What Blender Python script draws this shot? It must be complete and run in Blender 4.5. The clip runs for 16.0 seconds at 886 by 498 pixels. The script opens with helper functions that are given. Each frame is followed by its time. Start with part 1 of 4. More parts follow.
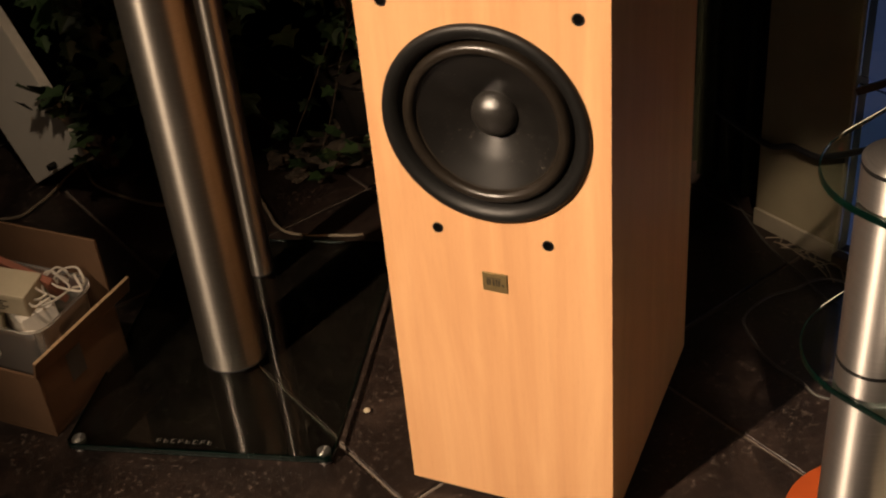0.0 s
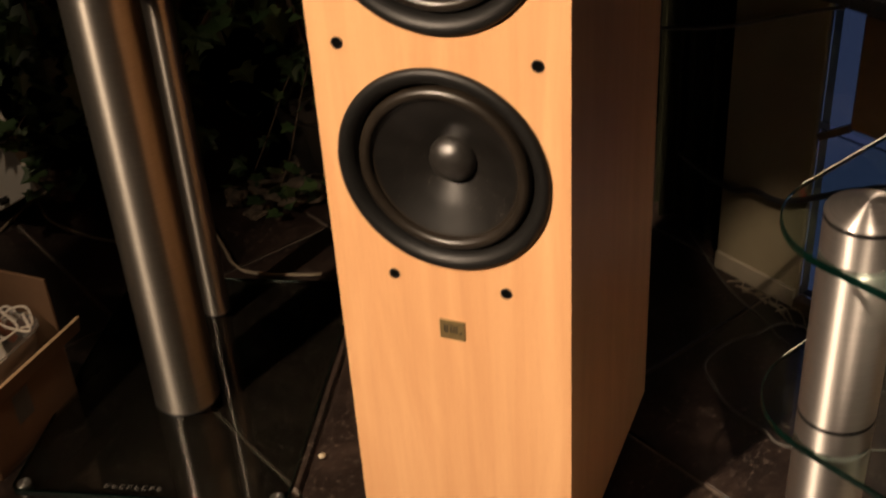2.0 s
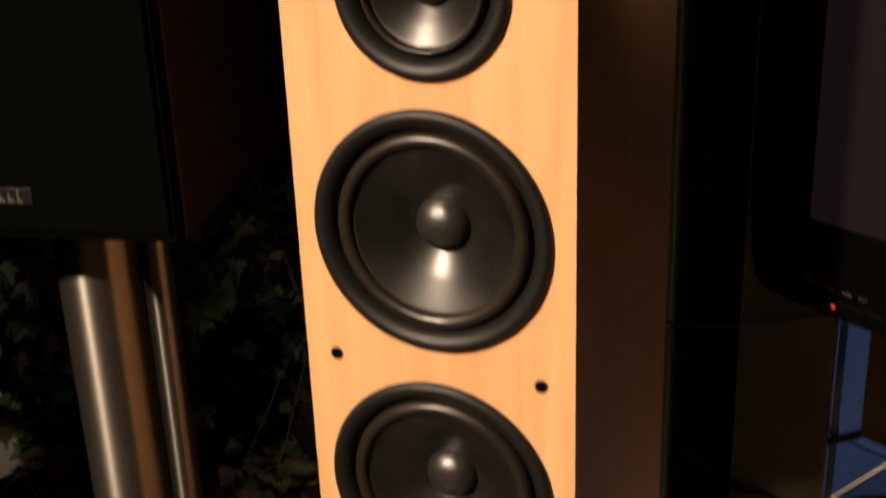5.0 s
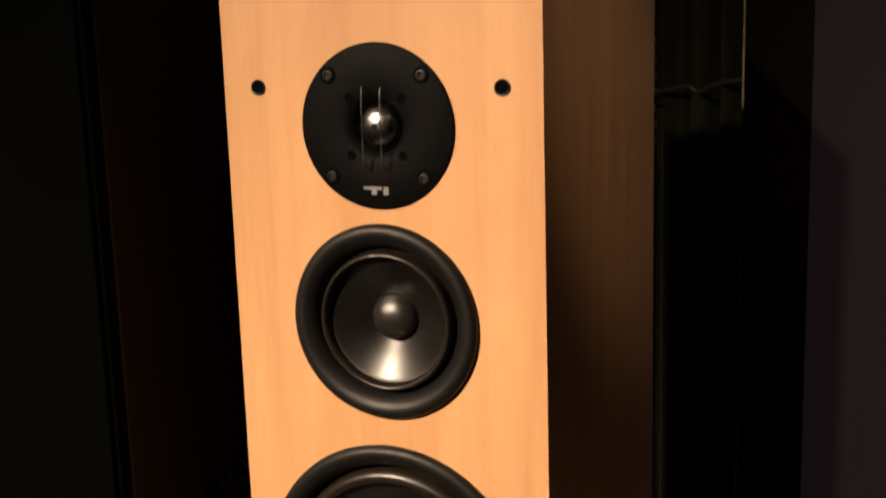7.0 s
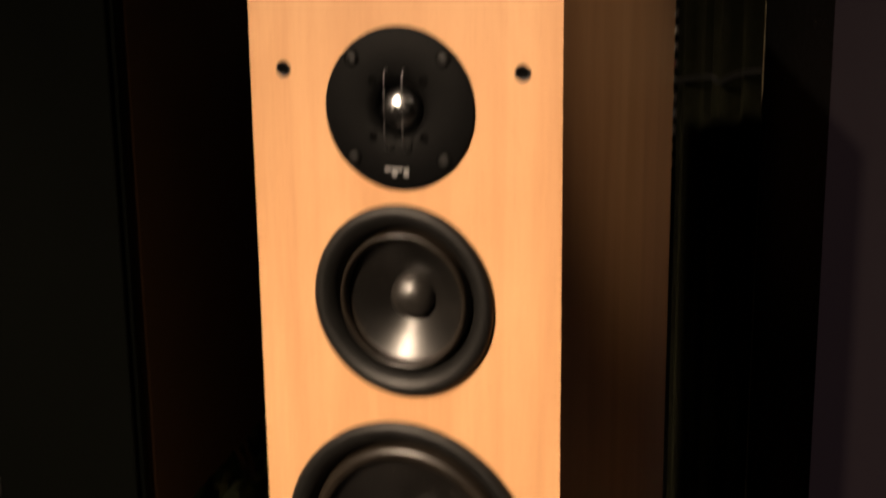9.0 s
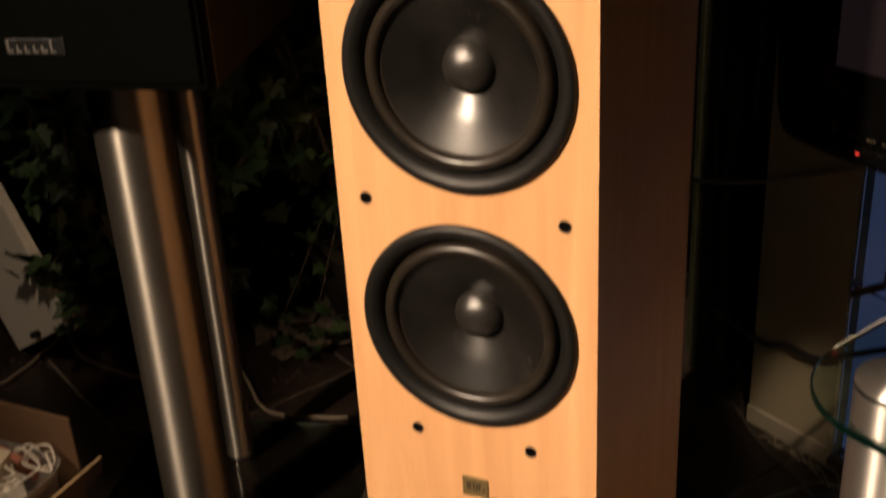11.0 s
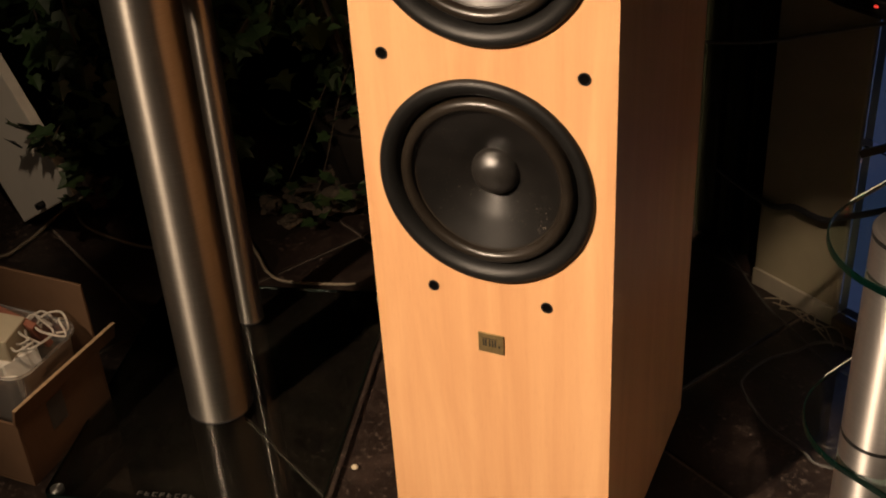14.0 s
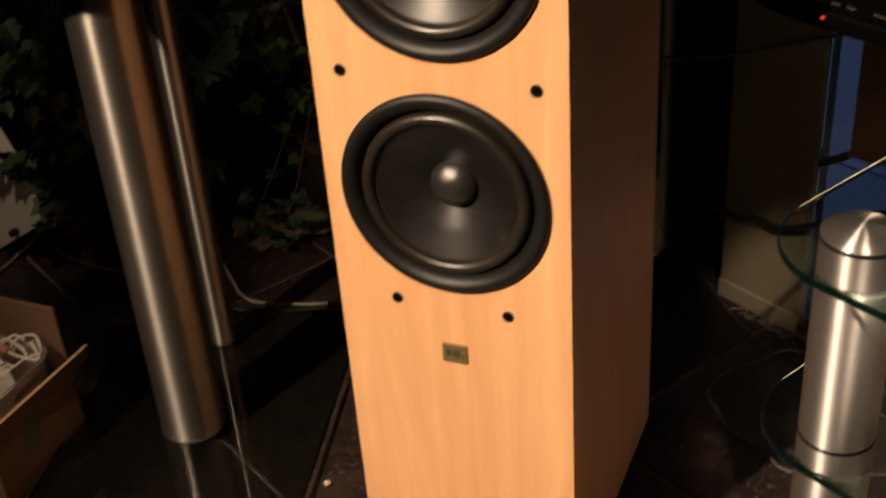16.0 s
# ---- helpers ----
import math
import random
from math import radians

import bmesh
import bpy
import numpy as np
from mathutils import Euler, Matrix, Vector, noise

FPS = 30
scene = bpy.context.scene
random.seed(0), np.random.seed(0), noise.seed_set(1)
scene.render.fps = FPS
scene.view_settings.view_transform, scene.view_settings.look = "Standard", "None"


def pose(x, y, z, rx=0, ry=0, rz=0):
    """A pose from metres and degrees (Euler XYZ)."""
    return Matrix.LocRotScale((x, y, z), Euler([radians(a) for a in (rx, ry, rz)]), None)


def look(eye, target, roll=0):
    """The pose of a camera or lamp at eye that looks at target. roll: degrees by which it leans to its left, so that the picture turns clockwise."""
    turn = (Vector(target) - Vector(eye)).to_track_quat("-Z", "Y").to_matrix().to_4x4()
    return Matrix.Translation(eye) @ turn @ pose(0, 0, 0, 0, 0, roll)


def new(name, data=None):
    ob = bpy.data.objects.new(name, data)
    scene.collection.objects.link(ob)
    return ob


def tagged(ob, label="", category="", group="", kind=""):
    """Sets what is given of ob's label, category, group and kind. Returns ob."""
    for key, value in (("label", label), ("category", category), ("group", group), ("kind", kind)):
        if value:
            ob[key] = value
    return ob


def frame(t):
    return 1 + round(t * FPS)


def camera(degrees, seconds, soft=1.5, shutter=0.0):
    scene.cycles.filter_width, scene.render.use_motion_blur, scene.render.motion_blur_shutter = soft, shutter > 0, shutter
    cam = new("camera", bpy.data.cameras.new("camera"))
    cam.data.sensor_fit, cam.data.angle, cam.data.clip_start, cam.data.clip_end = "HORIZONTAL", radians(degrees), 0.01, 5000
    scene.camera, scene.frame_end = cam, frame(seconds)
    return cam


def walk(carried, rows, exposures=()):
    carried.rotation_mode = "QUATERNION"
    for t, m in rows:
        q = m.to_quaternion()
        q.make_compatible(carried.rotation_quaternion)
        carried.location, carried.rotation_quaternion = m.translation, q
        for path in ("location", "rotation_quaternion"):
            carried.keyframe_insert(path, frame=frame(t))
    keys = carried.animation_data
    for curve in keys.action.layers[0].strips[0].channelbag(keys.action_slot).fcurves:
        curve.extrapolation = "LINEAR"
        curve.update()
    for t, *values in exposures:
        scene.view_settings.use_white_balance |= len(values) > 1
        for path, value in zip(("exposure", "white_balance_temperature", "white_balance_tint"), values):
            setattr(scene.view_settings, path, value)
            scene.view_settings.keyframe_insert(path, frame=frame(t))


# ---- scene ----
# ---- camera ----
LENS = 39.452
cam = camera(LENS, 16.0, soft=1.95, shutter=1.0)


def eye_row(t, x, y, z, yaw, pitch, roll):
    a, b = radians(yaw), radians(pitch)
    eye = Vector((x, y, z))
    ahead = Vector((-math.sin(a) * math.cos(b), math.cos(a) * math.cos(b), math.sin(b)))
    return t, look(eye, eye + ahead, roll)


EXPOSURES = [(0.0, 0.05), (3.0, 0.02), (5.5, 0.06), (6.0, 0.05), (7.0, -0.18), (8.0, -0.20), (9.0, -0.12), (10.0, 0.03), (12.5, 0.03), (16.0, 0.03)]
PATH = [
    (0.0, 0.4064, -0.9440, 1.0978, 26.112, -34.927, -5.689),
    (0.5, 0.4085, -0.9404, 1.0973, 25.407, -34.742, -5.563),
    (1.0, 0.4052, -0.9339, 1.0994, 25.056, -34.695, -5.322),
    (1.5, 0.3980, -0.9231, 1.1029, 24.987, -33.832, -5.119),
    (2.0, 0.4016, -0.9132, 1.0970, 23.981, -33.706, -3.961),
    (2.5, 0.3959, -0.8926, 1.1094, 22.248, -30.930, -4.084),
    (3.0, 0.3997, -0.8926, 1.1100, 22.840, -31.159, -4.106),
    (3.2, 0.4019, -0.8947, 1.1125, 22.831, -30.996, -4.208),
    (5.3, 0.3804, -0.8557, 1.1409, 23.601, -20.665, -2.067),
    (5.5, 0.3777, -0.8480, 1.1449, 23.425, -19.627, -2.321),
    (6.0, 0.3768, -0.8226, 1.1741, 22.636, -16.321, -2.544),
    (6.1, 0.3747, -0.8218, 1.1784, 22.788, -15.660, -2.401),
    (6.5, 0.3778, -0.8058, 1.1921, 22.445, -13.375, -1.836),
    (7.0, 0.3803, -0.8004, 1.2012, 22.538, -11.599, -1.750),
    (7.5, 0.3880, -0.8031, 1.2015, 22.580, -10.316, -1.540),
    (8.0, 0.3883, -0.8064, 1.2129, 23.497, -9.085, -0.689),
    (8.5, 0.3895, -0.8076, 1.2044, 23.188, -9.487, -0.640),
    (9.0, 0.3880, -0.8156, 1.2016, 23.486, -12.250, -0.720),
    (9.5, 0.3845, -0.8495, 1.1618, 24.067, -18.090, -2.322),
    (9.6, 0.3841, -0.8575, 1.1595, 23.879, -19.487, -2.627),
    (10.0, 0.3879, -0.8709, 1.1456, 24.409, -22.523, -2.424),
    (12.3, 0.4151, -0.9227, 1.1010, 25.527, -31.701, -3.811),
    (12.5, 0.4149, -0.9240, 1.1043, 25.011, -31.715, -3.904),
    (13.0, 0.4019, -0.9212, 1.1024, 25.311, -32.025, -3.778),
    (13.5, 0.3927, -0.9219, 1.0944, 25.690, -32.666, -3.784),
    (14.0, 0.3847, -0.9115, 1.0949, 25.342, -33.151, -3.765),
    (14.5, 0.3801, -0.9075, 1.0968, 25.593, -33.393, -3.840),
    (15.0, 0.3933, -0.9159, 1.0950, 25.436, -33.005, -3.951),
    (15.5, 0.4078, -0.9347, 1.0914, 25.396, -32.914, -4.408),
    (16.0, 0.4158, -0.9294, 1.0942, 24.359, -31.944, -4.395),
]
walk(cam, [eye_row(*r) for r in PATH], EXPOSURES)

# ---- light ----
world = bpy.data.worlds.new("night")
scene.world = world
world.use_nodes = True
world.node_tree.nodes["Background"].inputs[0].default_value = (0.10, 0.13, 0.22, 1)
world.node_tree.nodes["Background"].inputs[1].default_value = 0.002
scene.view_settings.exposure = 0.0


def spot(name, place, aim, watts, colour, radius, cone, blend):
    data = bpy.data.lights.new(name, "SPOT")
    data.energy, data.color, data.shadow_soft_size = watts, colour, radius
    data.spot_size, data.spot_blend = radians(cone), blend
    ob = new(name, data)
    ob.matrix_basis = look(place, aim)
    return ob


WARM = (1.0, 0.75, 0.53)
LAMP_A = (-1.10, -2.28, 2.35)
LAMP_B = (0.82, -1.25, 2.20)
LAMP_D = (1.10, -0.95, 2.20)
FILL_C = (-0.25, -0.60, 2.30)
spot("halogen_and_added_light", LAMP_A, (0.40, 0.0, 0.32), 1080, WARM, 0.05, 42, 1.0)
# Extra spots at the main lamp's place, added to brighten discs and plants.
spot("fill_spot", LAMP_A, (0.02, 1.0, 1.34), 120, WARM, 0.05, 22, 1.0)
spot("fill_spot", LAMP_A, (-0.75, 0.70, 0.60), 8, WARM, 0.05, 36, 1.0)
# Narrow beam added just to draw the bright patch on the pier.
spot("halogen_and_added_light", LAMP_B, (0.217, 0.636, 0.060), 270, WARM, 0.03, 2.9, 1.0)
spot("halogen_and_added_light", LAMP_B, (0.376, 0.035, 0.400), 240, WARM, 0.04, 4.2, 0.8)
# Unseen light C, added to brighten the wide column, the board and the carton.
spot("halogen_and_added_light", FILL_C, (-0.46, 0.16, 0.62), 55, WARM, 0.03, 10, 1.0)
spot("fill_spot", FILL_C, (-1.02, 0.45, 0.10), 52, WARM, 0.05, 10, 1.0)
spot("fill_spot", FILL_C, (-0.74, 0.0, 0.12), 62, WARM, 0.05, 12, 1.0)
spot("halogen_and_added_light", LAMP_D, (0.125, 0.16, 1.14), 33, WARM, 0.05, 13, 1.0)

# ---- materials ----
def material(name, colour, rough=0.5, metal=0.0, spec=0.5):
    m = bpy.data.materials.new(name)
    m.use_nodes = True
    b = m.node_tree.nodes["Principled BSDF"]
    b.inputs["Base Color"].default_value = (*colour, 1)
    b.inputs["Roughness"].default_value = rough
    b.inputs["Metallic"].default_value = metal
    b.inputs["Specular IOR Level"].default_value = spec
    return m


def nodes_of(m):
    t = m.node_tree
    return t, t.nodes["Principled BSDF"]


def coords(t, scale=(1, 1, 1), turn=(0, 0, 0), random_shift=False):
    c = t.nodes.new("ShaderNodeTexCoord")
    mp = t.nodes.new("ShaderNodeMapping")
    mp.inputs["Scale"].default_value = scale
    mp.inputs["Rotation"].default_value = turn
    out = c.outputs["Object"]
    if random_shift:
        info = t.nodes.new("ShaderNodeObjectInfo")
        mul = t.nodes.new("ShaderNodeMath")
        mul.operation = "MULTIPLY"
        mul.inputs[1].default_value = 37.0
        t.links.new(info.outputs["Random"], mul.inputs[0])
        add = t.nodes.new("ShaderNodeVectorMath")
        t.links.new(out, add.inputs[0])
        t.links.new(mul.outputs[0], add.inputs[1])
        out = add.outputs[0]
    t.links.new(out, mp.inputs["Vector"])
    return mp.outputs["Vector"]


def noise_tex(t, vec, scale, detail=4, rough=0.6, distort=0.0):
    n = t.nodes.new("ShaderNodeTexNoise")
    n.inputs["Scale"].default_value = scale
    n.inputs["Detail"].default_value = detail
    n.inputs["Roughness"].default_value = rough
    n.inputs["Distortion"].default_value = distort
    t.links.new(vec, n.inputs["Vector"])
    return n.outputs["Fac"]


def ramp(t, fac, stops):
    r = t.nodes.new("ShaderNodeValToRGB")
    e = r.color_ramp.elements
    while len(e) < len(stops):
        e.new(0.5)
    for el, (p, c) in zip(e, stops):
        el.position, el.color = p, (*c, 1) if len(c) == 3 else c
    t.links.new(fac, r.inputs["Fac"])
    return r.outputs["Color"]


def mix(t, fac, a, b, mode="MIX"):
    n = t.nodes.new("ShaderNodeMix")
    n.data_type, n.blend_type = "RGBA", mode
    for sock, v in ((n.inputs[0], fac), (n.inputs[6], a), (n.inputs[7], b)):
        if isinstance(v, (int, float)):
            sock.default_value = v
        elif isinstance(v, tuple):
            sock.default_value = (*v, 1)
        else:
            t.links.new(v, sock)
    return n.outputs[2]


def bump(t, b, height, strength, distance=0.001):
    n = t.nodes.new("ShaderNodeBump")
    n.inputs["Strength"].default_value = strength
    n.inputs["Distance"].default_value = distance
    t.links.new(height, n.inputs["Height"])
    t.links.new(n.outputs["Normal"], b.inputs["Normal"])


def rough_from(t, b, fac, lo, hi):
    n = t.nodes.new("ShaderNodeMapRange")
    n.inputs["To Min"].default_value, n.inputs["To Max"].default_value = lo, hi
    t.links.new(fac, n.inputs["Value"])
    t.links.new(n.outputs["Result"], b.inputs["Roughness"])


def worn(name, colour, rough, metal=0.0, spec=0.5, vary=0.25, scale=30, relief=0.15):
    """A plain surface with blotches at two scales and fine relief."""
    m = material(name, colour, rough, metal, spec)
    t, b = nodes_of(m)
    v = coords(t)
    big, fine = noise_tex(t, v, scale), noise_tex(t, v, scale * 12, 3)
    dark = tuple(c * (1 - vary) for c in colour)
    lite = tuple(min(1, c * (1 + vary)) for c in colour)
    c = ramp(t, big, [(0.3, dark), (0.7, lite)])
    t.links.new(c, b.inputs["Base Color"])
    rough_from(t, b, fine, max(0.02, rough - 0.08), min(1, rough + 0.1))
    bump(t, b, fine, relief, 0.0006)
    return m


def beech_material():
    m = material("beech_veneer", (0.6, 0.38, 0.2), 0.42)
    t, b = nodes_of(m)
    vs = coords(t, (1, 1, 0.035))
    bands = noise_tex(t, coords(t, (1, 1, 0.13)), 15, 4, 0.55, 1.5)
    grain = noise_tex(t, vs, 260, 4, 0.6)
    flecks = noise_tex(t, coords(t, (1, 1, 0.12)), 520, 2, 0.5)
    c = ramp(t, bands, [(0.25, (0.50, 0.250, 0.111)), (0.5, (0.60, 0.320, 0.150)), (0.75, (0.69, 0.395, 0.196))])
    strips = noise_tex(t, coords(t, (1, 1, 0.012)), 34, 2, 0.4, 0.6)
    c = mix(t, 0.30, c, ramp(t, strips, [(0.36, (0.52, 0.262, 0.118)), (0.48, (0.62, 0.335, 0.160)), (0.52, (0.60, 0.318, 0.148)), (0.64, (0.70, 0.402, 0.200))]))
    c = mix(t, 0.14, c, ramp(t, grain, [(0.3, (0.50, 0.283, 0.133)), (0.7, (0.66, 0.395, 0.202))]))
    c = mix(t, 0.09, c, ramp(t, flecks, [(0.28, (0.62, 0.50, 0.40)), (0.45, (1, 1, 1))]), "MULTIPLY")
    t.links.new(c, b.inputs["Base Color"])
    rough_from(t, b, grain, 0.36, 0.52)
    bump(t, b, grain, 0.12, 0.0004)
    return m


def tile_material():
    m = material("slate_tile", (0.06, 0.045, 0.04), 0.35)
    t, b = nodes_of(m)
    v = coords(t, random_shift=True)
    blot = noise_tex(t, v, 9, 6, 0.62, 0.8)
    flake = noise_tex(t, v, 120, 9, 0.72, 0.1)
    fine = noise_tex(t, v, 210, 4, 0.6)
    c = ramp(t, blot, [(0.3, (0.007, 0.0046, 0.0038)), (0.5, (0.017, 0.011, 0.0088)), (0.72, (0.042, 0.0275, 0.0215))])
    pale = ramp(t, flake, [(0.55, (0, 0, 0)), (0.63, (0.5, 0.5, 0.5)), (0.75, (1, 1, 1))])
    patch = ramp(t, noise_tex(t, v, 11, 4, 0.65), [(0.42, (0.12, 0.12, 0.12)), (0.58, (1, 1, 1))])
    pale = mix(t, 1.0, pale, patch, "MULTIPLY")
    c = mix(t, pale, c, (0.20, 0.152, 0.124))
    c = mix(t, 0.4, c, ramp(t, fine, [(0.3, (0.5, 0.5, 0.5)), (0.7, (1, 1, 1))]), "MULTIPLY")
    t.links.new(c, b.inputs["Base Color"])
    rough_from(t, b, flake, 0.24, 0.55)
    bump(t, b, flake, 0.55, 0.002)
    return m


def brushed_material(name, colour, rough, metal):
    m = material(name, colour, rough, metal)
    t, b = nodes_of(m)
    streak = noise_tex(t, coords(t, (0.02, 0.02, 1.0)), 1400, 3, 0.6)
    cloud = noise_tex(t, coords(t), 7, 3)
    c = ramp(t, streak, [(0.25, tuple(x * 0.86 for x in colour)), (0.75, tuple(min(1, x * 1.1) for x in colour))])
    t.links.new(c, b.inputs["Base Color"])
    rough_from(t, b, cloud, rough - 0.01, rough + 0.02)
    b.inputs["Anisotropic"].default_value = 0.94
    b.inputs["Anisotropic Rotation"].default_value = 0.25
    tan = t.nodes.new("ShaderNodeTangent")
    tan.direction_type, tan.axis = "RADIAL", "Z"
    t.links.new(tan.outputs[0], b.inputs["Tangent"])
    bump(t, b, streak, 0.02, 0.0001)
    return m


def glass_material(name, tint, rough=0.0):
    m = material(name, tint, rough)
    _, b = nodes_of(m)
    b.inputs["Transmission Weight"].default_value = 1.0
    b.inputs["IOR"].default_value = 1.5
    return m


def glow_material(name, colour, strength):
    m = material(name, (0, 0, 0), 1.0)
    _, b = nodes_of(m)
    b.inputs["Emission Color"].default_value = (*colour, 1)
    b.inputs["Emission Strength"].default_value = strength
    return m


def cone_material():
    m = material("coated_cone", (0.025, 0.022, 0.02), 0.3)
    t, b = nodes_of(m)
    v = coords(t)
    dust = noise_tex(t, v, 520, 2, 0.5)
    soft = noise_tex(t, v, 22, 3)
    patch = ramp(t, noise_tex(t, v, 26, 3), [(0.45, (0.08, 0.08, 0.08)), (0.65, (1, 1, 1))])
    spots = mix(t, 1.0, ramp(t, dust, [(0.64, (0, 0, 0)), (0.74, (0.5, 0.5, 0.5))]), patch, "MULTIPLY")
    c = mix(t, spots, ramp(t, soft, [(0.3, (0.004, 0.0038, 0.0035)), (0.7, (0.009, 0.0082, 0.0075))]), (0.20, 0.17, 0.14))
    t.links.new(c, b.inputs["Base Color"])
    rough_from(t, b, soft, 0.27, 0.38)
    bump(t, b, noise_tex(t, v, 160, 2), 0.06, 0.0004)
    return m


def leaf_material():
    m = material("ivy_leaf", (0.03, 0.07, 0.02), 0.55)
    t, b = nodes_of(m)
    g = t.nodes.new("ShaderNodeNewGeometry")
    c = ramp(t, g.outputs["Random Per Island"], [(0.0, (0.012, 0.028, 0.008)), (0.75, (0.024, 0.052, 0.014)), (1.0, (0.048, 0.074, 0.023))])
    vein = noise_tex(t, coords(t), 90, 3)
    c = mix(t, 0.35, c, ramp(t, vein, [(0.3, (0.55, 0.55, 0.5)), (0.7, (1, 1, 1))]), "MULTIPLY")
    t.links.new(c, b.inputs["Base Color"])
    bump(t, b, vein, 0.2, 0.001)
    return m


BEECH = beech_material()
TILE = tile_material()
GROUT = worn("grout", (0.13, 0.105, 0.085), 0.9, vary=0.3, scale=25)
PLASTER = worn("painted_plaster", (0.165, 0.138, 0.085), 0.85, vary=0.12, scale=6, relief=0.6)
# Plaster darkened in its colour so the walls bounce little light.
DIM_WALL = worn("low_bounce_wall", (0.04, 0.032, 0.026), 0.85, vary=0.15, scale=5, relief=0.5)
# Colour kept very dark so the unseen ceiling returns hardly any light.
CEILING = worn("low_bounce_ceiling", (0.03, 0.020, 0.013), 0.9, vary=0.05, scale=4)
SKIRT = worn("skirting_paint", (0.22, 0.19, 0.14), 0.5, vary=0.12, scale=14)
RUBBER = worn("black_rubber", (0.0060, 0.0058, 0.0055), 0.46, spec=0.30, vary=0.2, scale=40, relief=0.25)
SURROUND = worn("rubber_surround", (0.013, 0.0098, 0.0068), 0.33, vary=0.25, scale=35, relief=0.12)
CONE = cone_material()
CAP = worn("dust_cap_film", (0.016, 0.0145, 0.013), 0.29, spec=1.0, vary=0.35, scale=160, relief=0.3)
PLATE_BLACK = worn("tweeter_plastic", (0.0024, 0.0024, 0.0025), 0.58, spec=0.07, vary=0.15, scale=60, relief=0.3)
DARK = worn("dark_plastic", (0.007, 0.007, 0.007), 0.4, spec=0.3, vary=0.2, scale=50)
# Near-black without gloss: the shade inside shallow holes put into the colour.
BLACKHOLE = worn("recess_shade_black", (0.0015, 0.0015, 0.0015), 0.9, spec=0.05, vary=0.2, scale=80)
TITANIUM = worn("titanium_dome", (0.46, 0.46, 0.47), 0.22, 1.0, vary=0.12, scale=120, relief=0.2)
WIRE = material("steel_wire", (0.085, 0.085, 0.088), 0.46, 0.8)
BRONZE = worn("bronze_badge", (0.26, 0.19, 0.085), 0.40, 0.7, vary=0.15, scale=300, relief=0.2)
BADGE_DARK = worn("badge_ink", (0.035, 0.026, 0.014), 0.5, vary=0.1, scale=300)
FAINT = worn("etched_mark", (0.085, 0.08, 0.072), 0.6, vary=0.15, scale=300)
PRINT = worn("grey_print", (0.20, 0.205, 0.21), 0.5, vary=0.1, scale=300)
ALU = brushed_material("brushed_aluminium", (0.345, 0.32, 0.285), 0.41, 0.93)
STEEL = brushed_material("brushed_steel", (0.50, 0.475, 0.455), 0.40, 0.93)
PLATE_GLASS = glass_material("tinted_float_glass", (0.24, 0.275, 0.25))
GLASS = glass_material("clear_float_glass", (0.80, 0.92, 0.88))
# Pale tone that puts a glint on the shelves' left edges.
EDGE_GLINT = worn("edge_glint_tone", (0.62, 0.62, 0.56), 0.6, vary=0.15, scale=60)
GLASS_EDGE = worn("green_glass_edge", (0.0006, 0.0052, 0.0037), 0.10, vary=0.5, scale=18, relief=0.02)
CLOTH = worn("grille_cloth", (0.0014, 0.0017, 0.0012), 1.0, spec=0.03, vary=0.15, scale=300, relief=0.6)
BLACKWOOD = worn("black_ash", (0.0045, 0.0030, 0.0022), 0.5, spec=0.2, vary=0.3, scale=30)
CARD = worn("corrugated_card", (0.115, 0.061, 0.029), 0.85, vary=0.14, scale=12, relief=0.3)
CARD_EDGE = worn("card_edge", (0.40, 0.27, 0.15), 0.9, vary=0.2, scale=150, relief=0.8)
CREAM = worn("cream_card", (0.46, 0.40, 0.28), 0.6, vary=0.1, scale=20)
WHITE = worn("white_lacquer", (0.84, 0.79, 0.70), 0.5, vary=0.05, scale=8)
DULL_PVC = worn("dull_beige_pvc", (0.17, 0.14, 0.10), 0.45, vary=0.25, scale=30)
WHITE_PVC = worn("white_pvc", (0.55, 0.50, 0.42), 0.45, vary=0.12, scale=25)
BLACK_PVC = worn("black_pvc", (0.012, 0.012, 0.013), 0.45, vary=0.2, scale=25)
CLEARPVC = worn("grey_pvc", (0.07, 0.066, 0.060), 0.35, vary=0.15, scale=25)
RED = worn("red_card", (0.24, 0.085, 0.05), 0.6, vary=0.15, scale=25)
ORANGE = worn("orange_felt", (0.34, 0.060, 0.013), 0.35, vary=0.15, scale=15)
LEAF = leaf_material()
BARK = worn("bark", (0.05, 0.036, 0.022), 0.9, vary=0.4, scale=25, relief=0.9)
STONE = worn("pale_stone", (0.055, 0.042, 0.028), 0.95, vary=0.6, scale=40, relief=0.9)
SOIL = worn("dark_soil", (0.025, 0.018, 0.012), 1.0, vary=0.4, scale=60, relief=1.0)
TERRA = worn("dark_glazed_pot", (0.012, 0.010, 0.008), 0.4, vary=0.3, scale=14)
SCREEN = worn("matt_glow_screen", (0.003, 0.002, 0.0025), 0.5, spec=0.1, vary=0.08, scale=5, relief=0.05)
# Faint even purple emission set on the screen.
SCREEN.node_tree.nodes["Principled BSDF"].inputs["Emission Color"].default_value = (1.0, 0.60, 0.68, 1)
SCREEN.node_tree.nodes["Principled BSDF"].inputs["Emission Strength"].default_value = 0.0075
GLOSSBLACK = worn("piano_black", (0.0012, 0.0012, 0.0012), 0.25, spec=0.15, vary=0.2, scale=20, relief=0.02)
BROWNWOOD = worn("brown_panel", (0.10, 0.055, 0.025), 0.6, vary=0.25, scale=14)
FRAMEWOOD = worn("dark_window_frame", (0.045, 0.026, 0.014), 0.5, vary=0.25, scale=20)
